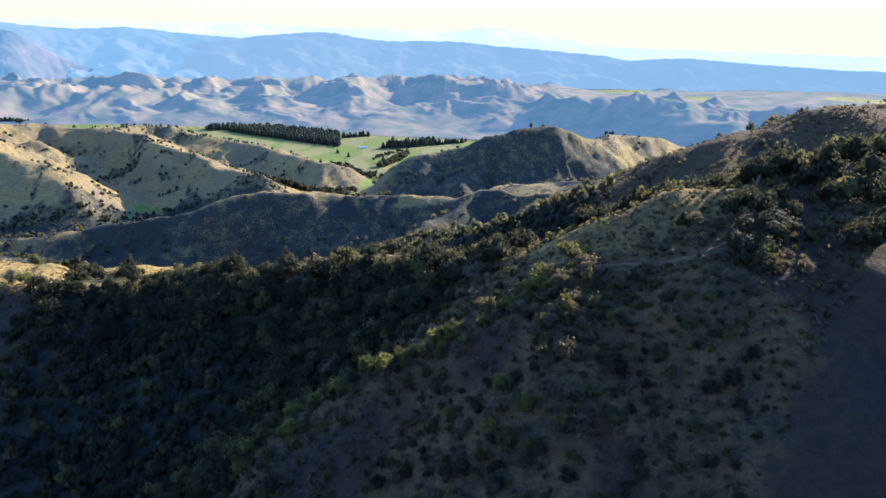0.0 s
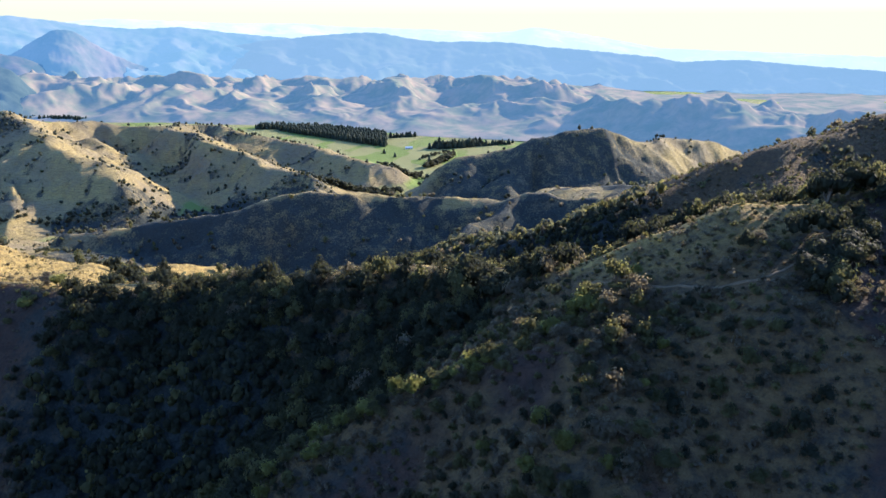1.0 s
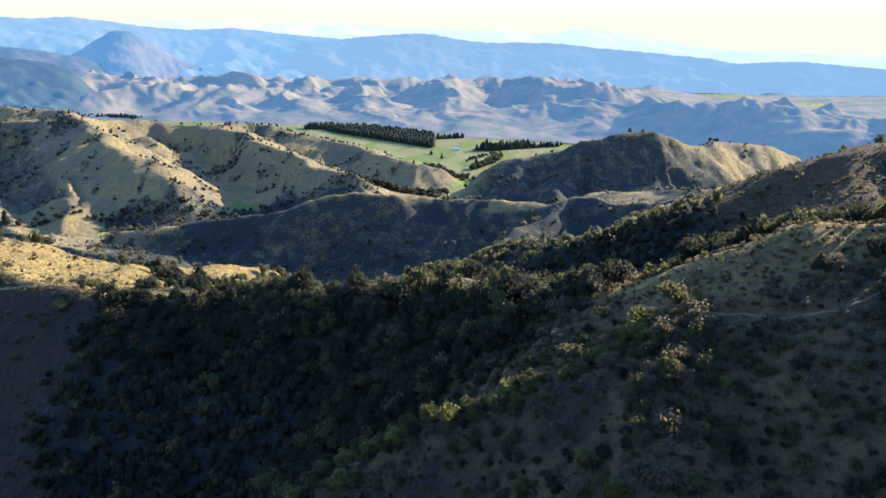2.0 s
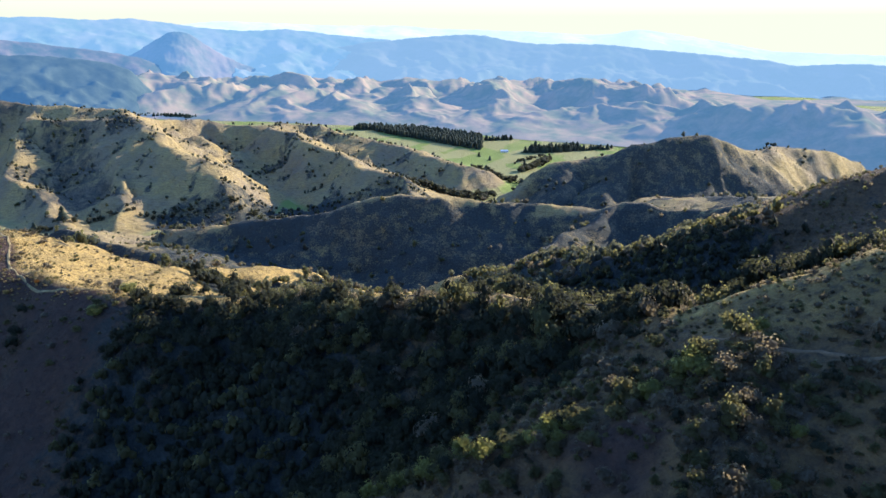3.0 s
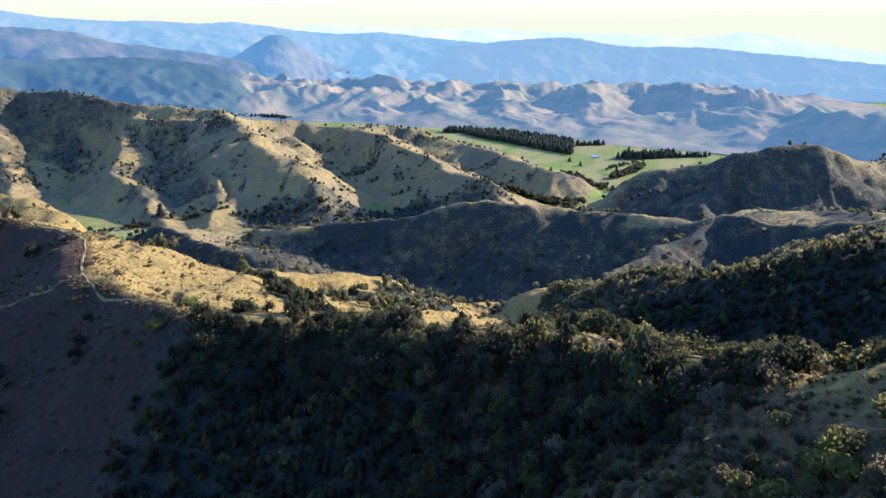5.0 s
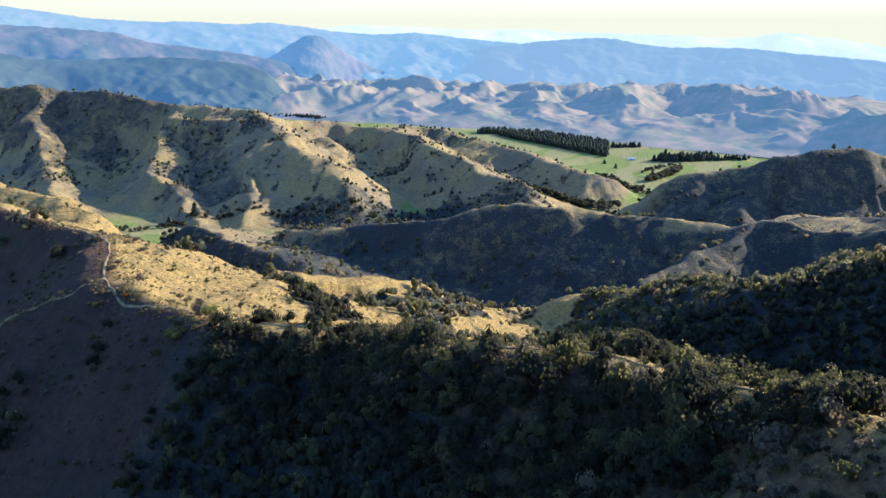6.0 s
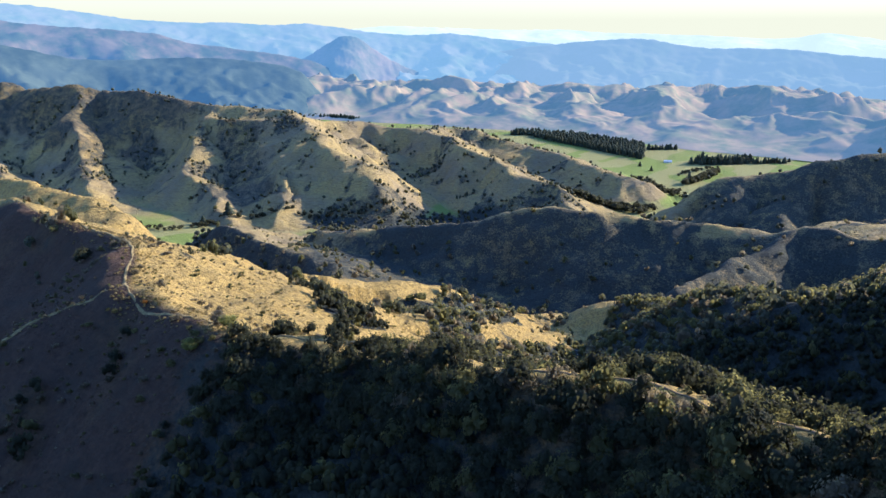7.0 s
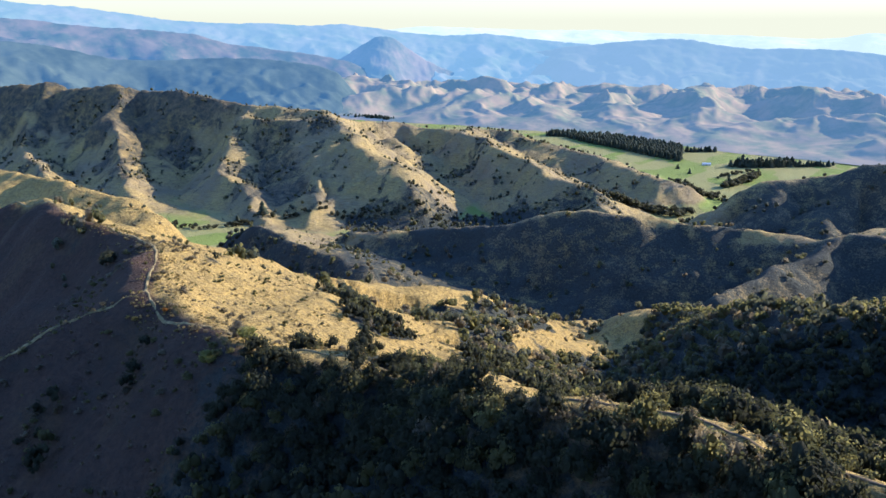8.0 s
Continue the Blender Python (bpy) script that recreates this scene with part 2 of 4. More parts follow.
# crest lines: (points x, y, z), fall on the left hand, fall on the right hand, rounding of the crest
CRESTS = {
    "main_west": ([(-620, 420, 205), (-500, 380, 222), (-421, 350, 234), (-383, 345, 244), (-320, 320, 249), (-271, 300, 250), (-231, 283, 253),
                   (-205, 262, 256), (-183, 236, 254)], 0.46, 0.8, 3),
    "main": ([(-183, 236, 254), (-156, 224, 255), (-136, 218, 256), (-114, 212, 258), (-83, 212, 260), (-67, 207, 264), (-51, 195, 267),
              (-30, 189, 273), (-13, 185, 275), (1, 172, 279), (10, 167, 281), (19, 151, 287), (25, 147, 290)], 0.52, 0.9, 4),
    # beyond x = 90 the crest is unseen, raised to shade the slope below
    "main_east": ([(24, 147, 290), (29, 145, 293), (45, 144, 300), (58, 144, 301), (76, 150, 303), (95, 152, 306), (130, 160, 314), (180, 165, 322),
                   (250, 150, 326)], 0.6, (0.27, 29, 0.85), 4),
    "track_spur": ([(-183, 236, 254), (-195, 229, 248), (-209, 222, 243), (-220, 206, 234), (-240, 180, 215), (-270, 140, 185)], 0.6, 0.62, 1.2),
    "west_lit": ([(-900, 600, 190), (-671, 520, 210), (-597, 500, 214), (-536, 480, 219), (-446, 450, 219), (-392, 434, 211), (-356, 430, 186), (-335, 440, 150)], 0.85, 0.45, 6),
    "near_spur": ([(40, 138, 297), (25, 132, 288), (17, 130, 284), (12, 127, 279), (4, 126, 277), (-7, 126, 273), (-13, 126, 270), (-24, 127, 263),
                   (-31, 127, 260), (-37, 124, 252), (-44, 116, 242), (-60, 100, 220)], 0.75, 1.05, 3),
    "rib": ([(25, 132, 290), (21, 116, 286), (19, 101, 282), (17, 86, 272), (12, 66, 252)], 0.5, 0.8, 4),
    "rib_east": ([(58, 142, 299), (54, 128, 293), (47, 111, 287), (42, 95, 273), (40, 70, 246)], 0.45, 0.5, 6),
    "saddle_rib": ([(1, 172, 279), (-4, 150, 270), (-12, 141, 255)], 0.7, 0.8, 3),
    "far_side": ([(-231, 283, 253), (-236, 310, 244), (-240, 345, 227), (-241, 375, 213), (-238, 400, 203), (-236, 430, 191), (-224, 455, 183),
                  (-206, 470, 183), (-191, 500, 169), (-179, 540, 148), (-164, 600, 124), (-138, 640, 108)], 0.75, 0.42, 5),
    "lit_rib": ([(-150, 240, 250), (-165, 306, 233), (-160, 360, 208), (-130, 430, 178), (-110, 520, 142), (-113, 590, 114)], 0.42, 0.42, 8),
    "east_hill": ([(420, 420, 280), (330, 450, 286), (256, 440, 287), (222, 430, 289), (207, 425, 287), (155, 408, 273), (120, 402, 264), (103, 390, 258),
                   (80, 380, 251), (59, 372, 243), (38, 375, 233), (11, 400, 224), (-16, 450, 202), (-55, 540, 164), (-100, 600, 140), (-130, 640, 112)], 0.66, 0.5, 6),
    "east_rib": ([(155, 408, 273), (128, 350, 258), (112, 300, 243), (100, 262, 232)], 0.5, 0.5, 6),
    "east_rib_b": ([(256, 440, 287), (215, 375, 272), (190, 320, 262), (170, 270, 255)], 0.45, 0.5, 6),
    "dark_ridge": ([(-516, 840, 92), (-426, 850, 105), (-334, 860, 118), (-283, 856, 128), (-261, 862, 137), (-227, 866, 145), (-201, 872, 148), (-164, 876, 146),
                    (-111, 879, 140), (-50, 880, 139), (11, 880, 137), (44, 880, 147), (65, 880, 150), (90, 865, 145), (130, 850, 150), (200, 830, 165), (300, 790, 180)], 0.42, 0.70, 5),
    "dark_low": ([(-500, 735, 62), (-465, 760, 68), (-429, 800, 76), (-385, 830, 87), (-334, 860, 116)], 0.3, 0.4, 5),
    "dark_spur": ([(-55, 690, 128), (-31, 745, 129), (-16, 772, 133), (5, 820, 133), (30, 868, 140)], 0.85, 0.8, 2),
    "knoll": ([(-722, 830, 48), (-653, 815, 84), (-603, 800, 104), (-557, 780, 105), (-499, 745, 106), (-434, 705, 111), (-379, 670, 112), (-320, 640, 100)], 0.26, 0.75, 4),
    "right_hill": ([(-127, 1150, 80), (-76, 1180, 108), (-31, 1200, 130), (15, 1215, 147), (61, 1225, 165), (115, 1223, 178), (180, 1225, 179), (221, 1250, 169),
                    (258, 1290, 152), (332, 1400, 142), (424, 1500, 123), (501, 1560, 97)], 0.42, (0.8, 190, 0.45), 8),
    "right_spur": ([(-31, 1200, 130), (-20, 1140, 108), (-12, 1080, 78)], 0.5, 0.5, 5),
    "right_spur_b": ([(60, 1225, 163), (36, 1150, 122), (30, 1080, 105), (38, 1030, 95)], 0.5, 0.5, 5),
    "right_plain": ([(90, 1000, 128), (150, 930, 146), (220, 880, 160), (320, 820, 178)], 0.3, 0.25, 25),
    "range": ([(-2300, 1480, 190), (-2084, 1500, 198), (-1893, 1500, 211), (-1830, 1500, 193), (-1658, 1520, 212), (-1570, 1530, 196), (-1425, 1540, 202), (-1300, 1540, 179),
               (-1220, 1537, 171), (-1130, 1540, 172), (-1020, 1520, 165), (-1030, 1680, 125), (-987, 1800, 116), (-897, 1850, 101), (-783, 1850, 103), (-676, 1850, 100)], 0.45, (0.8, 210, 0.34), 6),
    "range_brow": ([(-1195, 1465, 152), (-1138, 1465, 150), (-1074, 1465, 150), (-1005, 1465, 153)], 0.16, 0.8, 5),
    "range_spur_a": ([(-1893, 1500, 211), (-1820, 1400, 139), (-1740, 1280, 80), (-1431, 1130, 40)], 0.42, 0.85, 5),
    "range_spur_b": ([(-1658, 1520, 210), (-1542, 1400, 152), (-1400, 1290, 92), (-1310, 1200, 59), (-1122, 1080, 30)], 0.42, 0.85, 5),
    "range_spur_c": ([(-1220, 1537, 170), (-1151, 1400, 124), (-1079, 1250, 72), (-949, 1170, 46), (-829, 1100, 25)], 0.40, 0.85, 5),
    "range_spur_d": ([(-1020, 1520, 165), (-940, 1400, 120), (-860, 1290, 78), (-749, 1130, 24)], 0.36, 0.85, 6),
    "range_spur_e": ([(-1006, 1520, 165), (-854, 1400, 134), (-704, 1300, 98), (-640, 1260, 70)], 0.5, 0.5, 7),
    "range_spur_f": ([(-783, 1850, 104), (-740, 1750, 112), (-607, 1600, 98), (-454, 1450, 84), (-338, 1350, 70), (-255, 1270, 40)], 0.4, 0.75, 6),
    "range_spur_g": ([(-676, 1850, 100), (-528, 1850, 72), (-432, 1800, 62), (-310, 1650, 58), (-235, 1600, 45)], 0.4, 0.55, 8),
    "behind": ([(-300, -120, 300), (-100, -260, 330), (150, -300, 350), (380, -100, 340), (350, 60, 335), (250, 150, 326)], 0.7, 0.7, 20),
}
FLOOR_Y = [-5200, -300, 0, 250, 450, 600, 760, 900, 1100, 1290, 1500, 2200, 2600, 5200]
FLOOR_Z = [150, 165, 140, 140, 105, 84, 50, 26, 12, 5, 4, 18, 24, 24]


def crest_field(x, y, pts, left, right, soft):
    """Height of one ridge, its crest line falling away to either hand, and the drop below the crest."""
    best, fall = np.full(np.shape(x), -1e9), np.zeros(np.shape(x))
    for i, ((x0, y0, z0), (x1, y1, z1)) in enumerate(zip(pts, pts[1:])):
        dx, dy = x1 - x0, y1 - y0
        n = dx * dx + dy * dy
        free = ((x - x0) * dx + (y - y0) * dy) / n
        k = np.clip(free, 0, 1)
        past = (np.clip(-free, 0, None) + np.clip(free - 1, 0, None)) * math.sqrt(n)
        d = np.hypot(x - x0 - k * dx, y - y0 - k * dy)
        s = ((x - x0) * dy - (y - y0) * dx) / math.sqrt(n)
        w = 1 / (1 + np.exp(-np.clip(s / 6.0, -30, 30)))
        run = np.sqrt(d * d + soft * soft) - soft
        near, brink, far = right if isinstance(right, tuple) else (right, 0.0, right)
        drop = left * run * (1 - w) + (near * np.minimum(run, brink) + far * np.maximum(run - brink, 0)) * w
        h = z0 + k * (z1 - z0) - drop - 0.4 * past
        fall = np.where(h > best, drop + 0.4 * past, fall)
        best = np.maximum(best, h)
    return best, fall


def height(x, y):
    r = np.hypot(x, y)
    out = np.clip((r - 700) / 500, 0, 1)
    wx = x + fbm(x, y, 60, 3, 40) * np.clip(r / 25 - 6, 0, 10) + fbm(x, y, 150, 2, 45) * 26 * out
    wy = y + fbm(x, y, 60, 3, 50) * np.clip(r / 25 - 6, 0, 10) + fbm(x, y, 150, 2, 55) * 26 * out
    floor = np.interp(y, FLOOR_Y, FLOOR_Z)
    top, k = floor.copy(), np.clip(r / 90 - 1, 0.6, 9.0)
    high, drop = np.full(np.shape(x), -1e9), np.zeros(np.shape(x))
    for pts, left, right, soft in CRESTS.values():
        h, fall = crest_field(wx, wy, pts, left, right, soft)
        drop = np.where(h > high, fall, drop)
        high = np.maximum(high, h)
        m = np.maximum(top, h)
        top = m + k * np.log1p(np.exp(-np.clip(np.abs(top - h) / k, 0, 40))) * 0.6
    rise = np.clip((top - floor) / 25, 0, 1)
    # gullies: cut where the land falls away, not along the crests
    below = np.clip((top - floor) / 60, 0, 1) * np.clip(1 - (top - floor) / 215, 0.1, 1)
    near, far = np.clip((450 - r) / 200, 0, 1), np.clip((r - 350) / 350, 0, 1)
    z = top - (1 - creased(x, y, 38.0, 3, 3)) * 9 * near * below * rise
    ribs = (1 - creased(wx, wy, 150.0, 2, 7, 0.5, 0.03)) * 54 + (1 - creased(wx, wy, 52.0, 2, 17, 0.5, 0.04)) * 19
    z -= ribs * far * np.clip((drop - 3) / 45, 0, 1) * np.clip((top - floor - 12) / 60, 0, 1)
    z += rise * (fbm(x, y, 22, 4, 11) * 0.9 + fbm(x, y, 5, 2, 13) * 0.4) + far * rise * fbm(x, y, 34, 3, 23) * 1.6
    z += (1 - rise) * fbm(x, y, 120, 3, 19) * 1.2
    return z


def along(pts, x, y):
    """Distance from a line of points x, y."""
    best = np.full(np.shape(x), 1e9)
    for p, q in zip(pts, pts[1:]):
        dx, dy = q[0] - p[0], q[1] - p[1]
        k = np.clip(((x - p[0]) * dx + (y - p[1]) * dy) / (dx * dx + dy * dy), 0, 1)
        best = np.minimum(best, np.hypot(x - p[0] - k * dx, y - p[1] - k * dy))
    return best


def smooth(v, lo, hi):
    k = np.clip((v - lo) / (hi - lo), 0, 1)
    return k * k * (3 - 2 * k)


def south_of(name, x, y):
    pts = CRESTS[name][0]
    px, py = zip(*sorted((p[0], p[1]) for p in pts))
    return np.interp(x, px, py) - y


def south_of_main(x, y):
    return np.where(x < -183, south_of("main_west", x, y), np.where(x < 15, south_of("main", x, y), south_of("main_east", x, y)))


def cover(x, y, z):
    """Land cover: woody scrub, bracken and green pasture, each 0 to 1; shade is painted in too."""
    r = np.hypot(x, y)
    patch = fbm(x, y, 45, 4, 71)
    wide = fbm(x, y, 160, 4, 77)
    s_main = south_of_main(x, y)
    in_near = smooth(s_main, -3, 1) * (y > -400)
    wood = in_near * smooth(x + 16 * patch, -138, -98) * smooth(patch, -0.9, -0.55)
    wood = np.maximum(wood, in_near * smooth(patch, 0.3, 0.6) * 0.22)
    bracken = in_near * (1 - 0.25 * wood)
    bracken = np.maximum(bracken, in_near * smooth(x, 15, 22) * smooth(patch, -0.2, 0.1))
    wood = wood * (1 - smooth(x, 16, 22) * (1 - smooth(x, 56, 60)) * smooth(14 - np.abs(s_main), 0, 3))
    wood = wood * (1 - 0.85 * in_near * smooth(x, 12, 24) * smooth(patch, -0.45, -0.1))
    # behind the main crest: grass with copses to the west, woods to the east
    back = smooth(-s_main, 1, 5) * (1 - smooth(y, 640, 720))
    rim = np.interp(y, [150, 200, 235, 260, 300, 400, 480, 540, 600, 700], [-10, -30, -56, -66, -92, -112, -100, -84, -90, -120])
    east = smooth(x - rim + 10 * patch, -4, 6)
    copse = np.maximum(smooth(13 - along([(-200, 362), (-180, 338), (-160, 322), (-138, 302)], x, y) + 8 * patch, 0, 6),
                       smooth(17 - along([(-166, 424), (-150, 412), (-120, 366), (-104, 320)], x, y) + 9 * patch, 0, 6))
    copse = np.maximum(copse, 0.9 * smooth(14 - along([(-160, 560), (-172, 480), (-190, 440)], x, y) + 12 * patch, 0, 6))
    copse = np.maximum(copse, 0.5 * smooth(patch + 0.5 * wide, 0.55, 0.75))
    heath = smooth(x, 60, 100) * smooth(y, 280, 330)
    wood = np.maximum(wood, smooth(s_main, -14, -9) * smooth(x, -128, -112) * (1 - smooth(x, -62, -52)) * smooth(patch, -0.5, -0.2))
    wood = np.maximum(wood, back * np.maximum(east * smooth(patch, -0.85, -0.6) * (1 - heath), copse * smooth(x, -330, -200)))
    bracken = np.maximum(bracken, back * east * 0.85)
    # grassy strip along the crest; sunlight under the eastern crest painted as dry grass
    strip = smooth(x, -140, -130) * (1 - smooth(x, 60, 64)) * smooth(s_main, np.where(x < -72, -6, -13), np.where(x < -72, -4, -9)) * (1 - smooth(s_main + 3 * patch, np.where(x < -72, 1.5, 0.5), np.where(x < -72, 4.5, 2.5)))
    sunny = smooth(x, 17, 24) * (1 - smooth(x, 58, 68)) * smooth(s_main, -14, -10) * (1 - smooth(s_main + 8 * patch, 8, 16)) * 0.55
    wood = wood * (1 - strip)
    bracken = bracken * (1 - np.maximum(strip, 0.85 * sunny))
    # dark ridge and the valley before it; scrub plus shade put into the cover
    mid = smooth(y, 600, 690) * (1 - smooth(y, 1000, 1060))
    wood = np.maximum(wood, mid * smooth(patch + wide, 0.0, 0.35) * 0.9)
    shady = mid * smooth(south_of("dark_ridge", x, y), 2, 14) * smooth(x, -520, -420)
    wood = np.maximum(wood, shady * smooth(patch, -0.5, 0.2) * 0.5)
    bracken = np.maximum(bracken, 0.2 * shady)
    # the knoll's bush with painted shade, and shade painted on the right hill
    knoll_shade = smooth(south_of("knoll", x, y), 1, 8) * smooth(x, -760, -700) * (1 - smooth(x, -400, -330)) * smooth(y, 600, 640)
    wood = np.maximum(wood, 0.5 * knoll_shade)
    right_shade = smooth(y, 1000, 1060) * smooth(x, -120, -60) * smooth(1245 + 0.2 * x - y, -10, 60)
    bracken = np.maximum(bracken, (0.15 + 0.3 * patch) * right_shade)
    # far hills: scrub in the gullies, and shade painted as dark cover
    gully = 1 - creased(x, y, 150.0, 2, 7, 0.5, 0.03)
    far = smooth(y, 980, 1080) * smooth(z, 14, 30) * (1 - smooth(y, 1950, 2050)) * (1 - 0.55 * smooth(x, -150, -90))
    moor_shade = smooth(y, 1000, 1100) * (1 - smooth(y, 1900, 2000)) * smooth(-x + 120 * wide, 1190, 1290) * smooth(patch + wide + (z - 95) / 60, -0.5, 0.1)
    bowl_shade = smooth(62 - along([(-1075, 1430), (-985, 1330), (-915, 1235)], x, y) + 25 * wide, 0, 25)
    bracken = np.maximum(bracken, np.maximum(0.4 * moor_shade, 0.15 * bowl_shade))
    speck = fbm(x, y, 24, 3, 83)
    wood = np.maximum(wood, far * smooth(gully + 0.4 * patch + 0.34 * speck, 0.34, 0.5))
    wood = np.maximum(wood, 0.3 * bowl_shade * smooth(patch, 0.0, 0.4))
    grove = smooth(85 - along([(-640, 1180), (-520, 1240), (-400, 1260)], x, y) + 35 * patch, 0, 15)
    wood = np.maximum(wood, smooth(y, 900, 1000) * grove)
    grove = np.maximum(grove, smooth(75 - along([(-600, 1230), (-480, 1290), (-350, 1335)], x, y) + 30 * patch, 0, 15))
    wood = np.maximum(wood, smooth(y, 900, 1000) * grove)
    flat = (1 - grove) * smooth(np.interp(y, [850, 950, 1050, 1100, 1400, 2000], [36, 28, 19, 14, 13, 30]) - z, 0, 4) * smooth(y, 850, 920)
    # dark ground under the bush, plus the shade painted on the farther faces
    under = np.maximum.reduce([0.8 * in_near * smooth(x + 10 * patch, -150, -110) * (1 - 0.75 * smooth(x + 14 * patch, -70, -10) * (1 - 0.25 * smooth(x + 10 * patch, 22, 50))), 0.55 * back * east * (1 - heath), 0.72 * shady, 0.8 * knoll_shade, 0.72 * right_shade, 0.55 * moor_shade, 0.55 * bowl_shade])
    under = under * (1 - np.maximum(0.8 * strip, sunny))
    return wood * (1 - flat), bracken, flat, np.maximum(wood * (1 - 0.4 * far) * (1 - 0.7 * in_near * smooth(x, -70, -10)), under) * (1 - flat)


# ---- the ground: one sheet, finer where the camera looks ----
def sheet(name, xs, ys, zs, mat, smooth_shade=True):
    rows, cols = xs.shape
    me = bpy.data.meshes.new(name)
    co = np.stack([xs, ys, zs], -1).reshape(-1, 3).astype(np.float32)
    i = (np.arange(rows - 1)[:, None] * cols + np.arange(cols - 1)[None, :]).ravel()
    quads = np.stack([i, i + cols, i + cols + 1, i + 1], -1).astype(np.int32)
    fill(me, co, quads, 4)
    me.materials.append(mat)
    return new(name, me)


def fill(me, co, faces, n):
    me.vertices.add(len(co))
    me.vertices.foreach_set("co", np.ascontiguousarray(co, dtype=np.float32).ravel())
    me.loops.add(faces.size)
    me.loops.foreach_set("vertex_index", np.ascontiguousarray(faces, dtype=np.int32).ravel())
    me.polygons.add(len(faces))
    me.polygons.foreach_set("loop_start", np.arange(0, faces.size, n, dtype=np.int32))
    me.polygons.foreach_set("use_smooth", np.ones(len(faces), dtype=bool))
    me.update(calc_edges=True)


def give(me, name, values):
    at = me.attributes.new(name, "FLOAT", "POINT")
    at.data.foreach_set("value", np.ascontiguousarray(values, dtype=np.float32).ravel())


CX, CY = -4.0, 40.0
radii = np.concatenate([[0.0], np.geomspace(8, 60, 24, endpoint=False), np.geomspace(60, 520, 210, endpoint=False),
                        np.geomspace(520, 2050, 250, endpoint=False), np.geomspace(2050, 2750, 30, endpoint=False), np.geomspace(2750, 4950, 10)])
turns = np.radians(np.concatenate([np.linspace(-304, -60, 60, endpoint=False), np.linspace(-60, 34, 500, endpoint=False), np.linspace(34, 56, 14)]))
rr, tt = np.meshgrid(radii, turns, indexing="ij")
gx, gy = CX + rr * np.sin(tt), CY + rr * np.cos(tt)
gz = height(gx, gy)
gz = np.where(rr > 2700, np.minimum(gz, 24), gz)
ground = tagged(sheet("ground", gx, gy, gz, GROUND), "dry grass hill country with scrub, bracken and green valley paddocks", "hills", kind="structure")
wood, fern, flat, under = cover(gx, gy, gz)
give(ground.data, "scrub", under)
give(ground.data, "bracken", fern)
give(ground.data, "pasture", flat)
# haze put into the colour: golden grass gives way to dull past y = 560
give(ground.data, "gold", 1 - smooth(gy, 560, 720))


# ---- distance: hills and ranges beyond the plain ----
def from_angle(az, el, d):
    """A place d metres off, az degrees to the left of +y, el degrees above eye level."""
    a = radians(az)
    return -math.sin(a) * d, math.cos(a) * d, 330 + math.tan(radians(el)) * d


def far_range(name, crest, d, depth, fall, spur, mat, label, seed, step=0.22):
    """A mountain range: a crest line of (azimuth, elevation), and spurs that run down from it."""
    az, el = np.array([c[0] for c in crest]), np.array([c[1] for c in crest])
    order = np.argsort(az)
    line = np.arange(az.min(), az.max(), step)
    el = np.interp(line, az[order], el[order])
    n = max(1, int(0.35 / step))
    el = np.convolve(np.pad(el, n, mode="edge"), np.ones(2 * n + 1) / (2 * n + 1), "valid")
    top = 330 + np.tan(np.radians(el)) * d
    across = np.concatenate([np.linspace(-depth, 0, 56), np.linspace(0, depth * 0.4, 10)[1:]])
    A, S = np.meshgrid(np.radians(line), across, indexing="ij")
    D = d + S
    x, y = -np.sin(A) * D, np.cos(A) * D
    drop = np.abs(S) * fall
    z = top[:, None] - drop - (1 - creased(x, y, spur, 4, seed)) * np.clip(drop * 1.2, 0, 150) + fbm(x, y, 40, 3, seed + 5) * 4
    z = np.maximum(z, 10)
    z[:, 0] = z[:, -1] = -40
    return tagged(sheet(name, x, y, z, mat), label, "mountains", kind="structure")


WOODS, TAN = (0.05, 0.06, 0.035), (0.20, 0.16, 0.09)
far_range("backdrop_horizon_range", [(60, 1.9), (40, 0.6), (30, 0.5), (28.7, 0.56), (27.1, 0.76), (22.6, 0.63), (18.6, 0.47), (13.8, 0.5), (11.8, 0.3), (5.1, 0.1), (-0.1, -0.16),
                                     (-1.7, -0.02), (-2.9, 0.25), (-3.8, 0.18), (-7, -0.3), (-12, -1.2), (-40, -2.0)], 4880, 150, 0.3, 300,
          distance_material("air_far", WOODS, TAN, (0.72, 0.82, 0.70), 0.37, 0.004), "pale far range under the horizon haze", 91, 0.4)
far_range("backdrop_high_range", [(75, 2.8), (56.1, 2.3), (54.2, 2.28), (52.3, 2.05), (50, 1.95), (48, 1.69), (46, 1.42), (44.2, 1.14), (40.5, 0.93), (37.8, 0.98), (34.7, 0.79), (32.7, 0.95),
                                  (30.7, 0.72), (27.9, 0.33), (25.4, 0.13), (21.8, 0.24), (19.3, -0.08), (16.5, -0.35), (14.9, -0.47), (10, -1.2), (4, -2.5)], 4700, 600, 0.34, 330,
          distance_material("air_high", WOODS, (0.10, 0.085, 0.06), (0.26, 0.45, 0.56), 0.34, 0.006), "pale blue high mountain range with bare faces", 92)
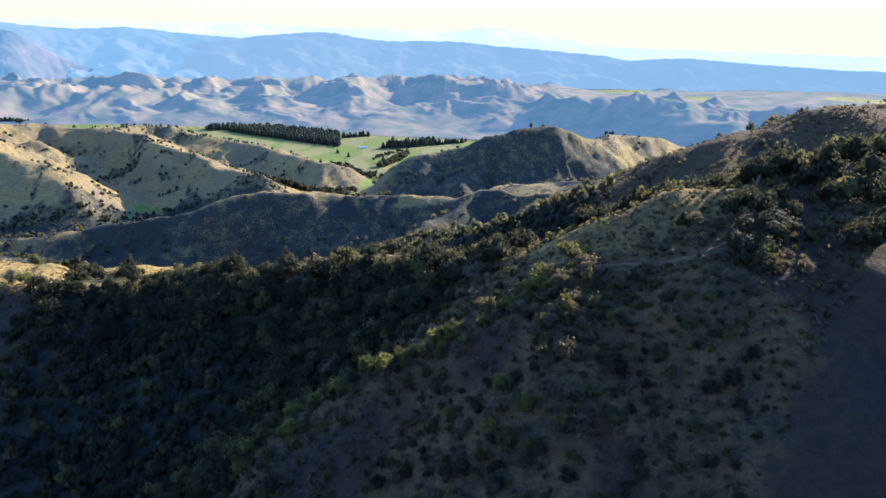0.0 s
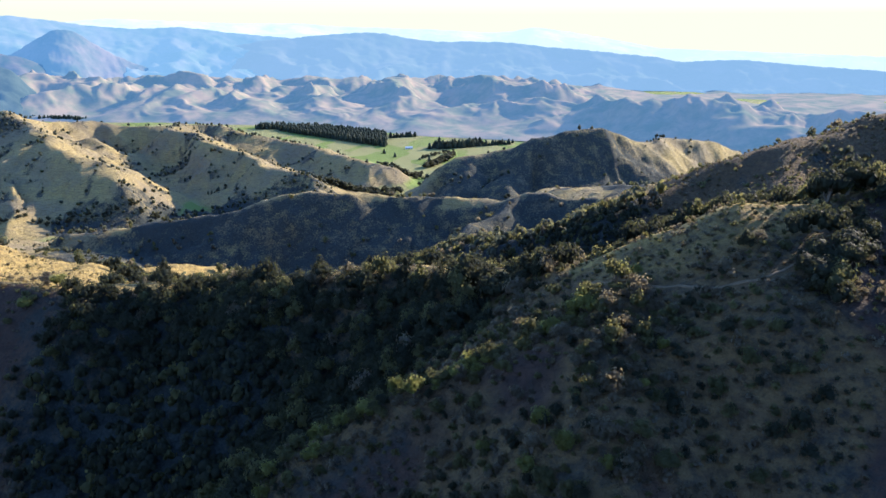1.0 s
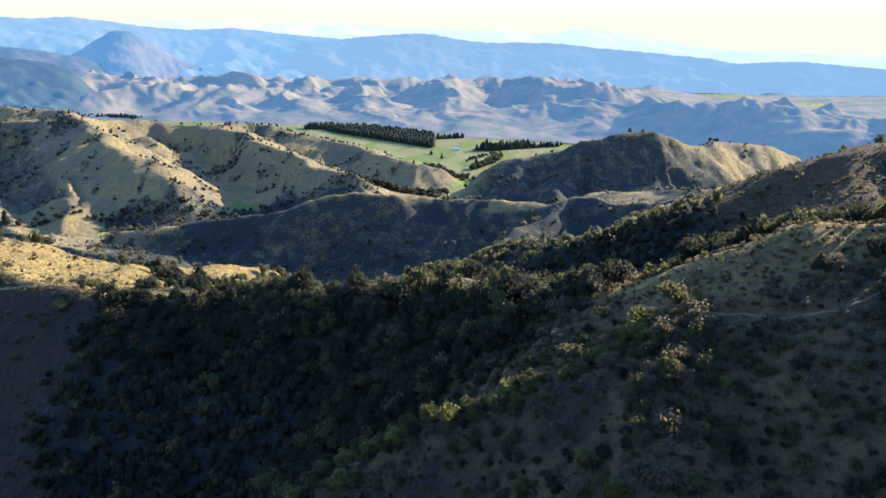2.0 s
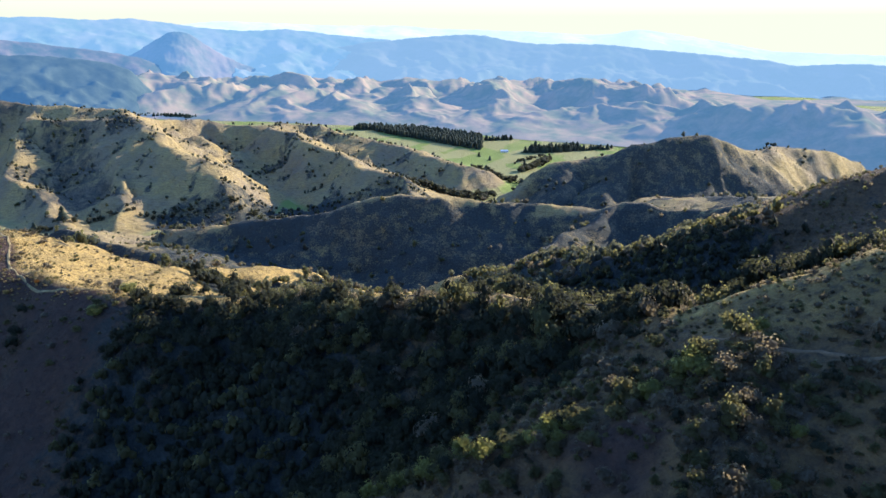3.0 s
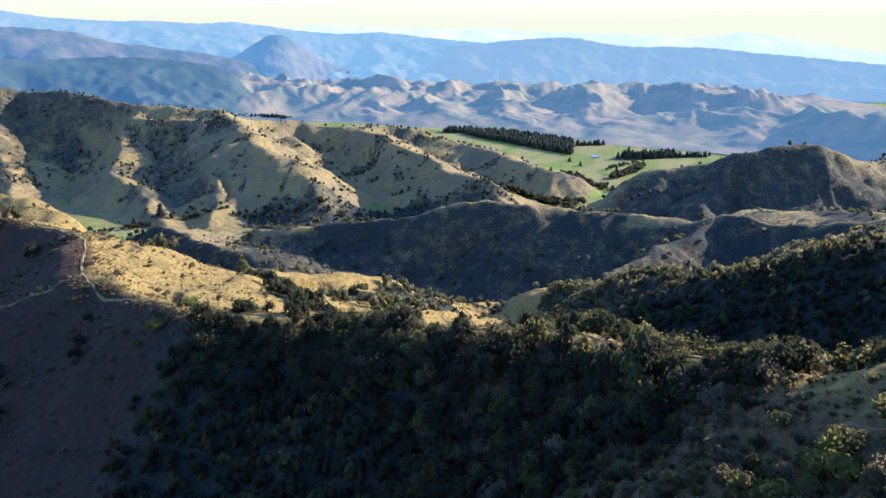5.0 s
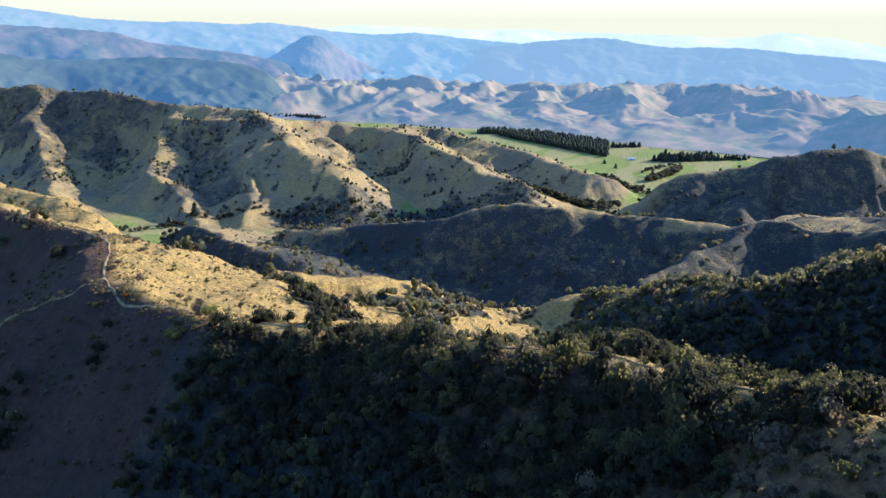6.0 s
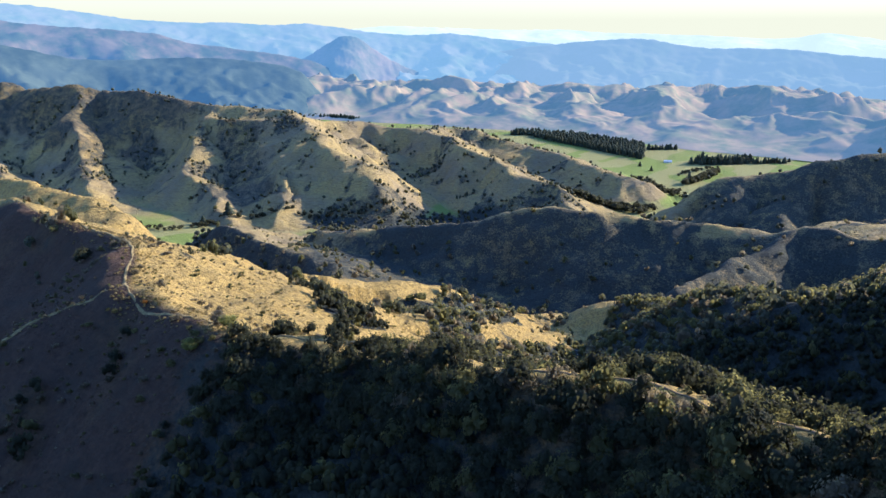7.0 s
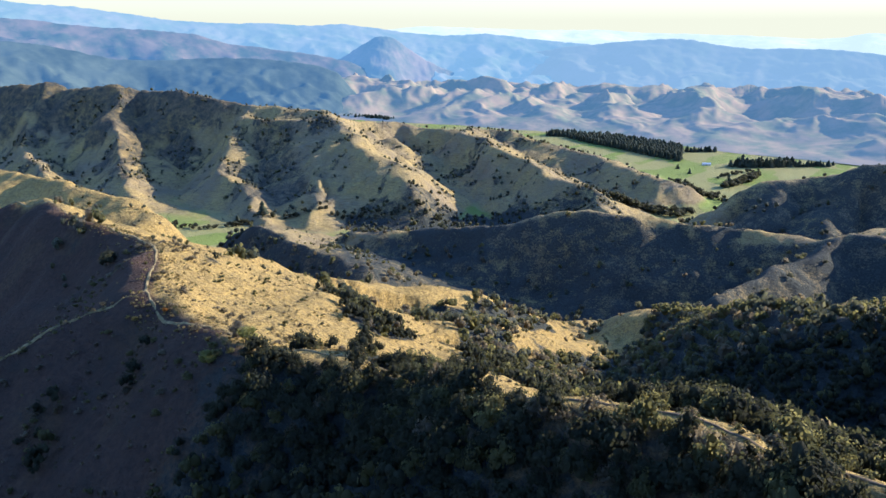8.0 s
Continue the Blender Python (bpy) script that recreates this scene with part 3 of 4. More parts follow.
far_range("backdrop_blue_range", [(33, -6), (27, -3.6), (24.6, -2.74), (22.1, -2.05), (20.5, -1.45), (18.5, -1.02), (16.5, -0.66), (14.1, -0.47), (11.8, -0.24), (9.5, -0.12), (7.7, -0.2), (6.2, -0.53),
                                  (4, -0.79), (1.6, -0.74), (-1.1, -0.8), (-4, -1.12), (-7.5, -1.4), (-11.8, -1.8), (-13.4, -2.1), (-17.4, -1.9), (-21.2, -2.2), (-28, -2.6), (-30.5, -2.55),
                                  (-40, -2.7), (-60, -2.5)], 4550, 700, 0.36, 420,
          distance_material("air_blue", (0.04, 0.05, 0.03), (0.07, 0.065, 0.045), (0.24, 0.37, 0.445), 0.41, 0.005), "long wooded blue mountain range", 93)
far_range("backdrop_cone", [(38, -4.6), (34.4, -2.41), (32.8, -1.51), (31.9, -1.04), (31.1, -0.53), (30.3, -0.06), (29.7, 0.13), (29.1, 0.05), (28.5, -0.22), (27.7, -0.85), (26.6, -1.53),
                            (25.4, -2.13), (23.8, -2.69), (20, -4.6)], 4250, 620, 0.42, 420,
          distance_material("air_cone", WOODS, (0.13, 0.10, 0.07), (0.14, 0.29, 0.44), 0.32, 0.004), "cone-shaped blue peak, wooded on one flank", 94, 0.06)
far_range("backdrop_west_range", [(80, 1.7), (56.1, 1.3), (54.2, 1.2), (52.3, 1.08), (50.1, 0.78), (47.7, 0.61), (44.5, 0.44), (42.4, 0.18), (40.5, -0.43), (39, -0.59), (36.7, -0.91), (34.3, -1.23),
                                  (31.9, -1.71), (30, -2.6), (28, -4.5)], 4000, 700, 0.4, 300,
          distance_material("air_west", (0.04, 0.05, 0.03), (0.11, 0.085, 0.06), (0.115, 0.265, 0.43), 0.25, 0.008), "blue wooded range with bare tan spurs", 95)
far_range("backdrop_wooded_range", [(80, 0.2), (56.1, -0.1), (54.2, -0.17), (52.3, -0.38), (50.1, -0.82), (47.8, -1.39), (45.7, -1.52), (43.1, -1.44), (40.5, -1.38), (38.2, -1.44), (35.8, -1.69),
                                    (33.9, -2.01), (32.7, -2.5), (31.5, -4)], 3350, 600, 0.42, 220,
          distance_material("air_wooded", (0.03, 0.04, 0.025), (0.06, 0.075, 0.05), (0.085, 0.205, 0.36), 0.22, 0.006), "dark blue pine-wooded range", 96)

# bare broken hills beyond the plain, sinking to a terrace in the east
az = np.radians(np.linspace(-58, 37.5, 660))
dd = np.concatenate([np.geomspace(2560, 3700, 130), np.geomspace(3700, 4300, 8)[1:]])
A, D = np.meshgrid(az, dd, indexing="ij")
front = np.interp(np.degrees(A), [-58, -30, -17, -4.7, 4.4, 12, 19, 28.6, 33, 37.5], [1750, 1900, 1980, 2190, 2300, 2510, 2660, 2900, 3030, 3090])
true = front + (D - 2560) * (4300 - front) / 1740
bx, by = -np.sin(A) * true, np.cos(A) * true
tall = np.interp(np.degrees(A), [-58, -30, -17, -10, -4, 2, 12, 25, 31, 35, 37.5], [120, 120, 120, 120, 118, 115, 122, 124, 150, 150, 0])
rise = np.interp(D, [2560, 2640, 2900, 3400, 3700, 4300], [0, 0.15, 0.55, 1.0, 0.8, 0.6])
low = np.interp(D, [2560, 2640, 2780, 3000, 3200, 4300], [0, 0.4, 1.0, 0.8, 0.15, 0.1])
rise = rise + (low - rise) * smooth(-np.degrees(A), 2, 12)
wx, wy = bx + fbm(bx, by, 300, 3, 61) * 60, by + fbm(bx, by, 300, 3, 67) * 60
ridge = [creased(wx, wy * 0.8, size, 1, seed, 0.5, 0.02) for size, seed in ((430, 31), (190, 37), (88, 39), (40, 43))]
broad = np.clip((ridge[0] - 0.42) / 0.58, 0, 1)
spurs = 0.16 + broad * (0.30 + 0.44 * np.clip((ridge[1] - 0.4) / 0.6, 0, 1) + 0.24 * ridge[2]) + 0.09 * ridge[3] * smooth(broad, 0.1, 0.5)
bz = 20 + tall * rise * spurs * 1.06 + fbm(bx, by, 500, 2, 73) * 12 * rise
bz = np.maximum(bz, 10 + 6 * rise)
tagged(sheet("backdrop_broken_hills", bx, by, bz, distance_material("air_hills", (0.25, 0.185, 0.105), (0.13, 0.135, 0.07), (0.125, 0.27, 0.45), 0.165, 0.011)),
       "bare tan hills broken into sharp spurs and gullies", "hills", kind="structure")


# ---- plants ----
rng = np.random.default_rng(7)


def ball(level, rough, seed):
    """A lumpy closed shell of radius about 1: points and triangles."""
    bm = bmesh.new()
    bmesh.ops.create_icosphere(bm, subdivisions=level, radius=1.0)
    v = np.array([p.co[:] for p in bm.verts])
    f = np.array([[p.index for p in q.verts] for q in bm.faces])
    bm.free()
    r = np.random.default_rng(seed)
    return v * (1 + rough * (r.random((len(v), 1)) - 0.5)), f


def leaves(count, size, lobes, r):
    """Small leaf clumps, each two triangles, round the outside of the lobes."""
    pick = r.integers(0, len(lobes), count)
    n = r.normal(size=(count, 3))
    n[:, 2] = np.abs(n[:, 2]) * 0.9 - 0.15
    n /= np.linalg.norm(n, axis=1)[:, None]
    mid = np.array([lobes[k][0] for k in pick]) + n * np.array([lobes[k][1] for k in pick]) * (0.76 + 0.42 * r.random((count, 1)))
    a = np.cross(n, r.normal(size=(count, 3)))
    a /= np.linalg.norm(a, axis=1)[:, None] + 1e-9
    b = np.cross(n, a) + 0.6 * n * (r.random((count, 1)) - 0.3)
    s = size * (0.6 + 0.8 * r.random((count, 1)))
    v = np.stack([mid + a * s, mid + b * s * 0.7, mid - a * s, mid - b * s * 0.7], 1).reshape(-1, 3)
    i = np.arange(count)[:, None] * 4
    return v, np.concatenate([i + [0, 1, 2], i + [0, 2, 3]])


def crown(seed, lobe_count, level, leaf_count, leaf_size, tall=1.0, spread=0.55, core=0.74):
    """A broad-leaved crown of unit radius standing on z = 0."""
    r = np.random.default_rng(seed)
    lobes = []
    for k in range(lobe_count):
        a, d = 2 * math.pi * (k / lobe_count + 0.12 * r.random()), spread * (0.5 + 0.6 * r.random()) * (k > 0)
        size = 0.42 + 0.22 * r.random() + 0.12 * (k == 0)
        lobes.append(((d * math.cos(a), d * math.sin(a), (0.5 + 0.5 * r.random() + 0.25 * (k == 0)) * tall), (size, size, size * 0.85)))
    vs, fs, n = [], [], 0
    for k, (c, s) in enumerate(lobes):
        v, f = ball(level, 0.5, seed * 31 + k)
        v = v * np.array(s) * core + np.array(c)
        vs.append(v), fs.append(f + n)
        n += len(v)
    if leaf_count:
        v, f = leaves(leaf_count, leaf_size, [(np.array(c), np.array(s)) for c, s in lobes], r)
        vs.append(v), fs.append(f + n)
    v = np.concatenate(vs)
    v[:, 2] = np.maximum(v[:, 2], -0.1)
    return v, np.concatenate(fs)


def conifer(seed, tiers, sides):
    """A pine of unit height: ragged whorls that narrow to the tip."""
    r = np.random.default_rng(seed)
    vs, fs, n = [], [], 0
    for k in range(tiers):
        z0, z1 = 0.08 + 0.86 * k / tiers, 0.08 + 0.86 * (k + 1.9) / tiers
        rad = 0.40 * (1 - 0.80 * (k / tiers) ** 1.3) * (0.8 + 0.4 * r.random())
        a = 2 * math.pi * (np.arange(sides) + r.random()) / sides
        q = rad * (0.6 + 0.7 * r.random(sides))
        ring = np.stack([q * np.cos(a), q * np.sin(a), z0 + 0.05 * (r.random(sides) - 0.5)], -1)
        vs.append(np.concatenate([ring, [[0.02 * r.normal(), 0.02 * r.normal(), min(z1, 1.0)], [0, 0, z0 + 0.02]]]))
        i = np.arange(sides)
        j = (i + 1) % sides
        fs.append(np.concatenate([np.stack([i, j, np.full(sides, sides)], -1), np.stack([j, i, np.full(sides, sides + 1)], -1)]) + n)
        n += sides + 2
    return np.concatenate(vs), np.concatenate(fs)


def planted(name, shapes, spots, mats, label, category, flat=True):
    """Many plants as one object. spots: x, y, z, radius, height, turn, tone, leaf colour."""
    vs, fs, tones, slots, n = [], [], [], [], 0
    kinds = rng.integers(0, len(shapes), len(spots))
    for k, (v, f) in enumerate(shapes):
        q = spots[kinds == k]
        if not len(q):
            continue
        c, s = np.cos(q[:, 5])[:, None], np.sin(q[:, 5])[:, None]
        x, y = v[:, 0] * q[:, 3:4], v[:, 1] * q[:, 3:4]
        p = np.stack([q[:, 0:1] + x * c - y * s, q[:, 1:2] + x * s + y * c, q[:, 2:3] + v[:, 2] * q[:, 4:5]], -1)
        vs.append(p.reshape(-1, 3))
        fs.append((f[None] + (np.arange(len(q)) * len(v))[:, None, None]).reshape(-1, 3) + n)
        tones.append(np.repeat(q[:, 6], len(v)))
        slots.append(np.repeat(q[:, 7], len(f)))
        n += len(q) * len(v)
    me = bpy.data.meshes.new(name)
    fill(me, np.concatenate(vs), np.concatenate(fs), 3)
    give(me, "tone", np.concatenate(tones))
    for m in mats:
        me.materials.append(m)
    me.polygons.foreach_set("material_index", np.concatenate(slots).astype(np.int32))
    me.polygons.foreach_set("use_smooth", np.ones(len(me.polygons), dtype=bool))
    return tagged(new(name, me), label, category, kind="stuff")


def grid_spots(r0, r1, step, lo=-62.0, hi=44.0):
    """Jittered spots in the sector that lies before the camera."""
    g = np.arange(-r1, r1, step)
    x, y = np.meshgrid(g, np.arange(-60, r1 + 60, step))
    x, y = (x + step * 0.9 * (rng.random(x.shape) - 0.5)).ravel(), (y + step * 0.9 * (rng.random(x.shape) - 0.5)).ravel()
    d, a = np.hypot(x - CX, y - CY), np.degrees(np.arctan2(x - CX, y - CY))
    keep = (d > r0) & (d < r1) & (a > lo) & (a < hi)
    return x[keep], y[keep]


TRACKS = {
    "crest_track": [(-421, 352), (-383, 347), (-320, 321), (-271, 301), (-240, 287), (-228, 281), (-212, 268), (-203, 258), (-192, 244), (-184, 236),
                    (-195, 228), (-209, 221), (-220, 206), (-240, 180)],
    "lower_track": [(-186, 238), (-176, 231), (-164, 224), (-150, 221), (-136, 219.5), (-118, 215), (-104, 214), (-92, 215), (-80, 213.5)],
    "saddle_track": [(-58, 203), (-50, 197), (-38, 192.5), (-28, 190), (-15, 186.5), (-6, 180), (1, 173), (8, 168)],
    "slope_track": [(19, 138), (23, 132), (26, 130.5), (31, 128), (34, 124.5), (37, 122), (40, 121), (43, 121), (47, 123), (52, 126)],
}


def off_tracks(x, y):
    return np.minimum.reduce([along(p, x, y) for p in TRACKS.values()])


def make_spots(x, y, z, rad, tall, slot):
    n = len(x)
    return np.stack([x, y, z, rad, rad * tall, 6.283 * rng.random(n), rng.random(n), slot], -1)


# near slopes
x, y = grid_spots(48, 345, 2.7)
z = height(x, y)
wood, fern, flat, under = cover(x, y, z)
luck = rng.random(len(x))
spur = smooth(52 - np.hypot(x - 3, y - 108), 0, 20)
tree = luck < wood * np.interp(np.hypot(x, y), [0, 240, 345], [0.96, 0.96, 0.8])
low = ~tree & (luck < 0.12 + 0.2 * fern + 0.3 * under + 0.5 * spur + 0.9 * smooth(38 - np.hypot(x - 42, y - 138), 0, 12) * smooth(y, 112, 126))
clear = off_tracks(x, y)
tree &= clear > 2.6
low &= clear > 1.4
r1 = np.where(tree, 1.25 + 1.25 * rng.random(len(x)) ** 1.6, 0.55 + 0.95 * rng.random(len(x)) ** 1.6)
r1 *= np.where(spur > 0.3, 0.62, 1.0)
r1 = np.where(low & (np.hypot(x - 42, y - 138) < 38), 0.6 + 0.7 * rng.random(len(x)), r1)
tall = np.where(tree, np.where(spur > 0.3, 1.05, 1.25) + 0.5 * rng.random(len(x)), 1.0)
pick = rng.random(len(x))
# more pale leaves on the spur, in for its sunlit tops
slot = np.where(tree, np.where(pick < 0.8 - 0.5 * spur, 0, np.where(pick < 0.97 - 0.3 * spur, 1, 2)), np.where(pick < 0.35, 1, 2))
r1 *= np.where(tree & (spur < 0.1), 1.22, 1.0)
r1 *= np.where(low & (x > 16) & (x < 62) & (np.abs(south_of_main(x, y)) < 13), 0.6, 1.0)
spots = make_spots(x, y, z - 0.15, r1, tall, slot)[tree | low]

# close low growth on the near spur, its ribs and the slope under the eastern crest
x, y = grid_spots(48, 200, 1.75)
z = height(x, y)
tuft = fbm(x, y, 14, 3, 29)
dense = np.maximum.reduce([smooth(58 - np.hypot(x - 4, y - 112), 0, 16), smooth(48 - np.hypot(x - 48, y - 128), 0, 14),
                           0.8 * smooth(7 - np.abs(south_of_main(x, y)), 0, 4) * smooth(x, -75, -60)])
grow = (rng.random(len(x)) < dense * smooth(tuft + 0.5 * smooth(x, 20, 30), -0.55, 0.15)) & (off_tracks(x, y) > 1.0)
x, y, z, tuft = x[grow], y[grow], z[grow], tuft[grow]
pick = rng.random(len(x)) + 0.5 * tuft
close = make_spots(x, y, z - 0.12, np.where((x > 16) & (np.abs(south_of_main(x, y)) < 13), 0.75, 1.0) * (0.5 + 0.75 * rng.random(len(x)) ** 1.8), 0.85 + 0.4 * rng.random(len(x)), np.where(pick < 0.2, 0, np.where(pick < 0.62, 1, 2)))
near_mats = [LEAF_DARK, LEAF_OLIVE, LEAF_GREY]

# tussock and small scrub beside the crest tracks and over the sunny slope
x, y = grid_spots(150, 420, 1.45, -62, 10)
verge = np.minimum(along(TRACKS["crest_track"][:10], x, y), along(TRACKS["lower_track"], x, y))
tuft = fbm(x, y, 9, 3, 33)
north = -south_of_main(x, y)
chance = smooth(15 - verge, 0, 12) * smooth(north, -10, -6) * smooth(tuft, -0.35, 0.25) + 0.28 * smooth(north, 0, 6) * (1 - smooth(x, -110, -70)) * smooth(tuft, -0.05, 0.4)
chance = np.maximum(chance, 0.9 * smooth(2.6 - along(TRACKS["crest_track"][9:], x, y), 0, 1.5))
grow = (rng.random(len(x)) < chance) & (verge > 0.9)
x, y = x[grow], y[grow]
size = 0.35 + 0.5 * rng.random(len(x)) ** 2
pick = rng.random(len(x))
planted("tussock", [crown(k, 1, 1, 22, 0.34, 0.7, 0.3, 0.6) for k in range(80, 84)], make_spots(x, y, height(x, y) - 0.08, size, 0.9, np.where(pick < 0.72, 0, np.where(pick < 0.88, 1, 2))),
        [STRAW, LEAF_GREY, LEAF_OLIVE], "straw-coloured tussock grass and low scrub beside the crest track", "tussock")

# the shrubs of the nearest spur are things of their own
dist = np.hypot(spots[:, 0] - 2, spots[:, 1] - 112)
own = np.argsort(dist)[:240]
rest = np.ones(len(spots), dtype=bool)
rest[own] = False
big = spots[:, 3] > 1.1
crest = south_of_main(spots[:, 0], spots[:, 1])
fine = (np.abs(crest) < 24) | (np.hypot(spots[:, 0] - 5, spots[:, 1] - 115) < 70)
planted("woodland", [crown(k, 6, 1, 230, 0.105, 1.0, 0.66, 0.6) for k in range(1, 6)], spots[rest & big & fine], near_mats, "dense evergreen bush along the crest of a hillside", "woodland")
planted("shaded_woodland", [crown(k, 3, 1, 22, 0.19, 0.9, 0.68, 0.7) for k in range(6, 10)], spots[rest & big & ~fine], near_mats, "dense dark evergreen bush on a shaded hillside", "woodland")
planted("scrub", [crown(k, 2, 1, 28, 0.2, 0.85, 0.45, 0.62) for k in range(11, 16)], np.concatenate([spots[rest & ~big], close]), near_mats, "low grey and olive scrub scattered over the slopes", "scrub")


def mesh_of(name, v, f, mat):
    me = bpy.data.meshes.new(name)
    fill(me, v, f, 3)
    give(me, "tone", np.zeros(len(v)))
    me.polygons.foreach_set("use_smooth", np.ones(len(f), dtype=bool))
    me.materials.append(mat)
    return me


def stem_mesh():
    """A short forked trunk of unit height."""
    bm = bmesh.new()
    for x0, y0, x1, y1, r0 in ((0, 0, 0.05, 0.03, 0.1), (0, 0, 0.4, 0.1, 0.06), (0, 0, -0.3, 0.3, 0.06), (0, 0, -0.1, -0.4, 0.05)):
        rings = []
        for k in range(3):
            q = k / 2
            rings.append([bm.verts.new((x0 + (x1 - x0) * q + r0 * (1 - 0.6 * q) * math.cos(a), y0 + (y1 - y0) * q + r0 * (1 - 0.6 * q) * math.sin(a), -0.15 + 0.95 * q))
                          for a in (0, 1.257, 2.513, 3.77, 5.027)])
        for lo, hi in zip(rings, rings[1:]):
            for k in range(5):
                bm.faces.new((lo[k], lo[(k + 1) % 5], hi[(k + 1) % 5], hi[k]))
    me = bpy.data.meshes.new("trunk")
    bm.to_mesh(me)
    bm.free()
    me.materials.append(BARK)
    return me


STEM = stem_mesh()
SHRUBS = []
for slot, (mat, label) in enumerate(((LEAF_DARK, "dark green evergreen shrub on the near spur"), (LEAF_OLIVE, "round olive-green shrub on the near spur"),
                                     (LEAF_GREY, "grey twiggy shrub on the near spur"))):
    SHRUBS.append([])
    for k in range(4):
        v, f = crown(40 + 5 * slot + k, 8, 1, 320, 0.085, 1.1, 0.62, 0.62)
        SHRUBS[slot].append((mesh_of("crown", v, f, mat), label))
for q in spots[own]:
    me, label = SHRUBS[int(q[7])][int(q[6] * 4) % 4]
    shrub = tagged(new("shrub"), label, "shrub", "shrubs on the near spur")
    shrub.matrix_world = Matrix.LocRotScale(q[:3], Euler((0, 0, q[5])), (q[3], q[3], q[4]))
    new("crown", me).parent = shrub
    new("trunk", STEM).parent = shrub

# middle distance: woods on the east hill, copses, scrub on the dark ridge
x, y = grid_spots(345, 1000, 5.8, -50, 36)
z = height(x, y)
wood, fern, flat, under = cover(x, y, z)
luck = rng.random(len(x))
dusk = smooth(y, 640, 700) * smooth(x, -440, -400)
tree = luck < wood * np.interp(y, [300, 600, 660, 1000], [0.97, 0.95, 0.2, 0.2]) * (1 - 0.5 * dusk)
low = ~tree & (luck < 0.12 - 0.09 * flat - 0.07 * dusk)
r1 = np.where(tree, 2.7 + 1.6 * rng.random(len(x)), 0.9 + 1.2 * rng.random(len(x)))
pick = rng.random(len(x))
slot = np.where(pick < 0.4, 0, np.where(pick < 0.8, 1, 2))
spots = make_spots(x, y, z - 0.3, r1, 1.15 + 0.3 * rng.random(len(x)), slot)[tree | low]
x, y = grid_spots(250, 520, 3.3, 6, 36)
tuft = fbm(x, y, 30, 3, 27)
grow = (smooth(x, 60, 90) * smooth(y, 285, 320) * smooth(tuft, -0.5, 0.1) > rng.random(len(x)))
x, y = x[grow], y[grow]
heath_spots = make_spots(x, y, height(x, y) - 0.1, 0.7 + 1.0 * rng.random(len(x)) ** 2, 0.95 + 0.2 * rng.random(len(x)), np.where(rng.random(len(x)) < 0.4, 1, 2))
planted("heath", [crown(k, 1, 1, 10, 0.3, 0.8, 0.4, 0.76) for k in range(26, 30)], heath_spots, near_mats, "low brown scrub over the sunny eastern hill", "scrub")
planted("hillside_woods", [crown(k, 2, 1, 24, 0.25, 0.9, 0.5, 0.7) for k in range(21, 26)], spots, [LEAF_HILL, LEAF_OLIVE, LEAF_GREY], "rough evergreen woods and scrub on the farther slopes", "woodland")

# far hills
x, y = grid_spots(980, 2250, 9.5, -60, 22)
z = height(x, y)
wood, fern, flat, under = cover(x, y, z)
luck = rng.random(len(x))
tree = luck < wood * 0.5
low = ~tree & (luck < 0.03 + 0.1 * smooth(fbm(x, y, 60, 3, 87), 0.1, 0.4)) & (flat < 0.4)
r1 = np.where(tree, 2.8 + 2.6 * rng.random(len(x)), 1.0 + 1.6 * rng.random(len(x)))
spots = make_spots(x, y, z - 0.5, r1, 1.1 + 0.4 * rng.random(len(x)), np.where(rng.random(len(x)) < 0.75, 0, 1))[tree | low]
planted("far_scrub", [crown(k, 2, 1, 0, 0.3, 0.8, 0.45, 0.9) for k in range(31, 35)], spots, [LEAF_HILL, LEAF_OLIVE], "dark scrub in the gullies of the far hills", "scrub")

# ---- valley: plantation, shelter belts and willows ----
x, y = np.meshgrid(np.arange(-760, -270, 10.5), np.arange(2060, 2600, 10.5))
x, y = (x + 7 * (rng.random(x.shape) - 0.5)).ravel(), (y + 7 * (rng.random(x.shape) - 0.5)).ravel()
line = np.interp(x, [-708, -599, -474, -381, -289], [2424, 2329, 2232, 2159, 2096])
keep = (y > line) & (y < line + np.interp(x, [-720, -560, -300], [60, 170, 215])) & (x < -289 - 0.14 * (y - 2096))
x, y = x[keep], y[keep]
tall = 15 + 7 * rng.random(len(x))
pines = make_spots(x, y, height(x, y) - 0.3, tall * (0.75 + 0.3 * rng.random(len(x))), tall, np.zeros(len(x)))
pines[:, 4] = tall
planted("pine_plantation", [conifer(70 + k, 6, 6) for k in range(4)], pines, [LEAF_PINE], "dense dark pine plantation on the valley floor", "plantation")
PINES = [mesh_of("crown", *conifer(50 + k, 9, 9), LEAF_PINE) for k in range(4)]
BROAD = [mesh_of("crown", *crown(60 + k, 5, 1, 30, 0.25, 1.2), LEAF_DARK) for k in range(3)]
TRUNK = bpy.data.meshes.new("trunk")
bm = bmesh.new()
bmesh.ops.create_cone(bm, cap_ends=True, segments=7, radius1=0.022, radius2=0.008, depth=0.6, matrix=Matrix.Translation((0, 0, 0.28)))
bm.to_mesh(TRUNK)
bm.free()
TRUNK.materials.append(BARK)


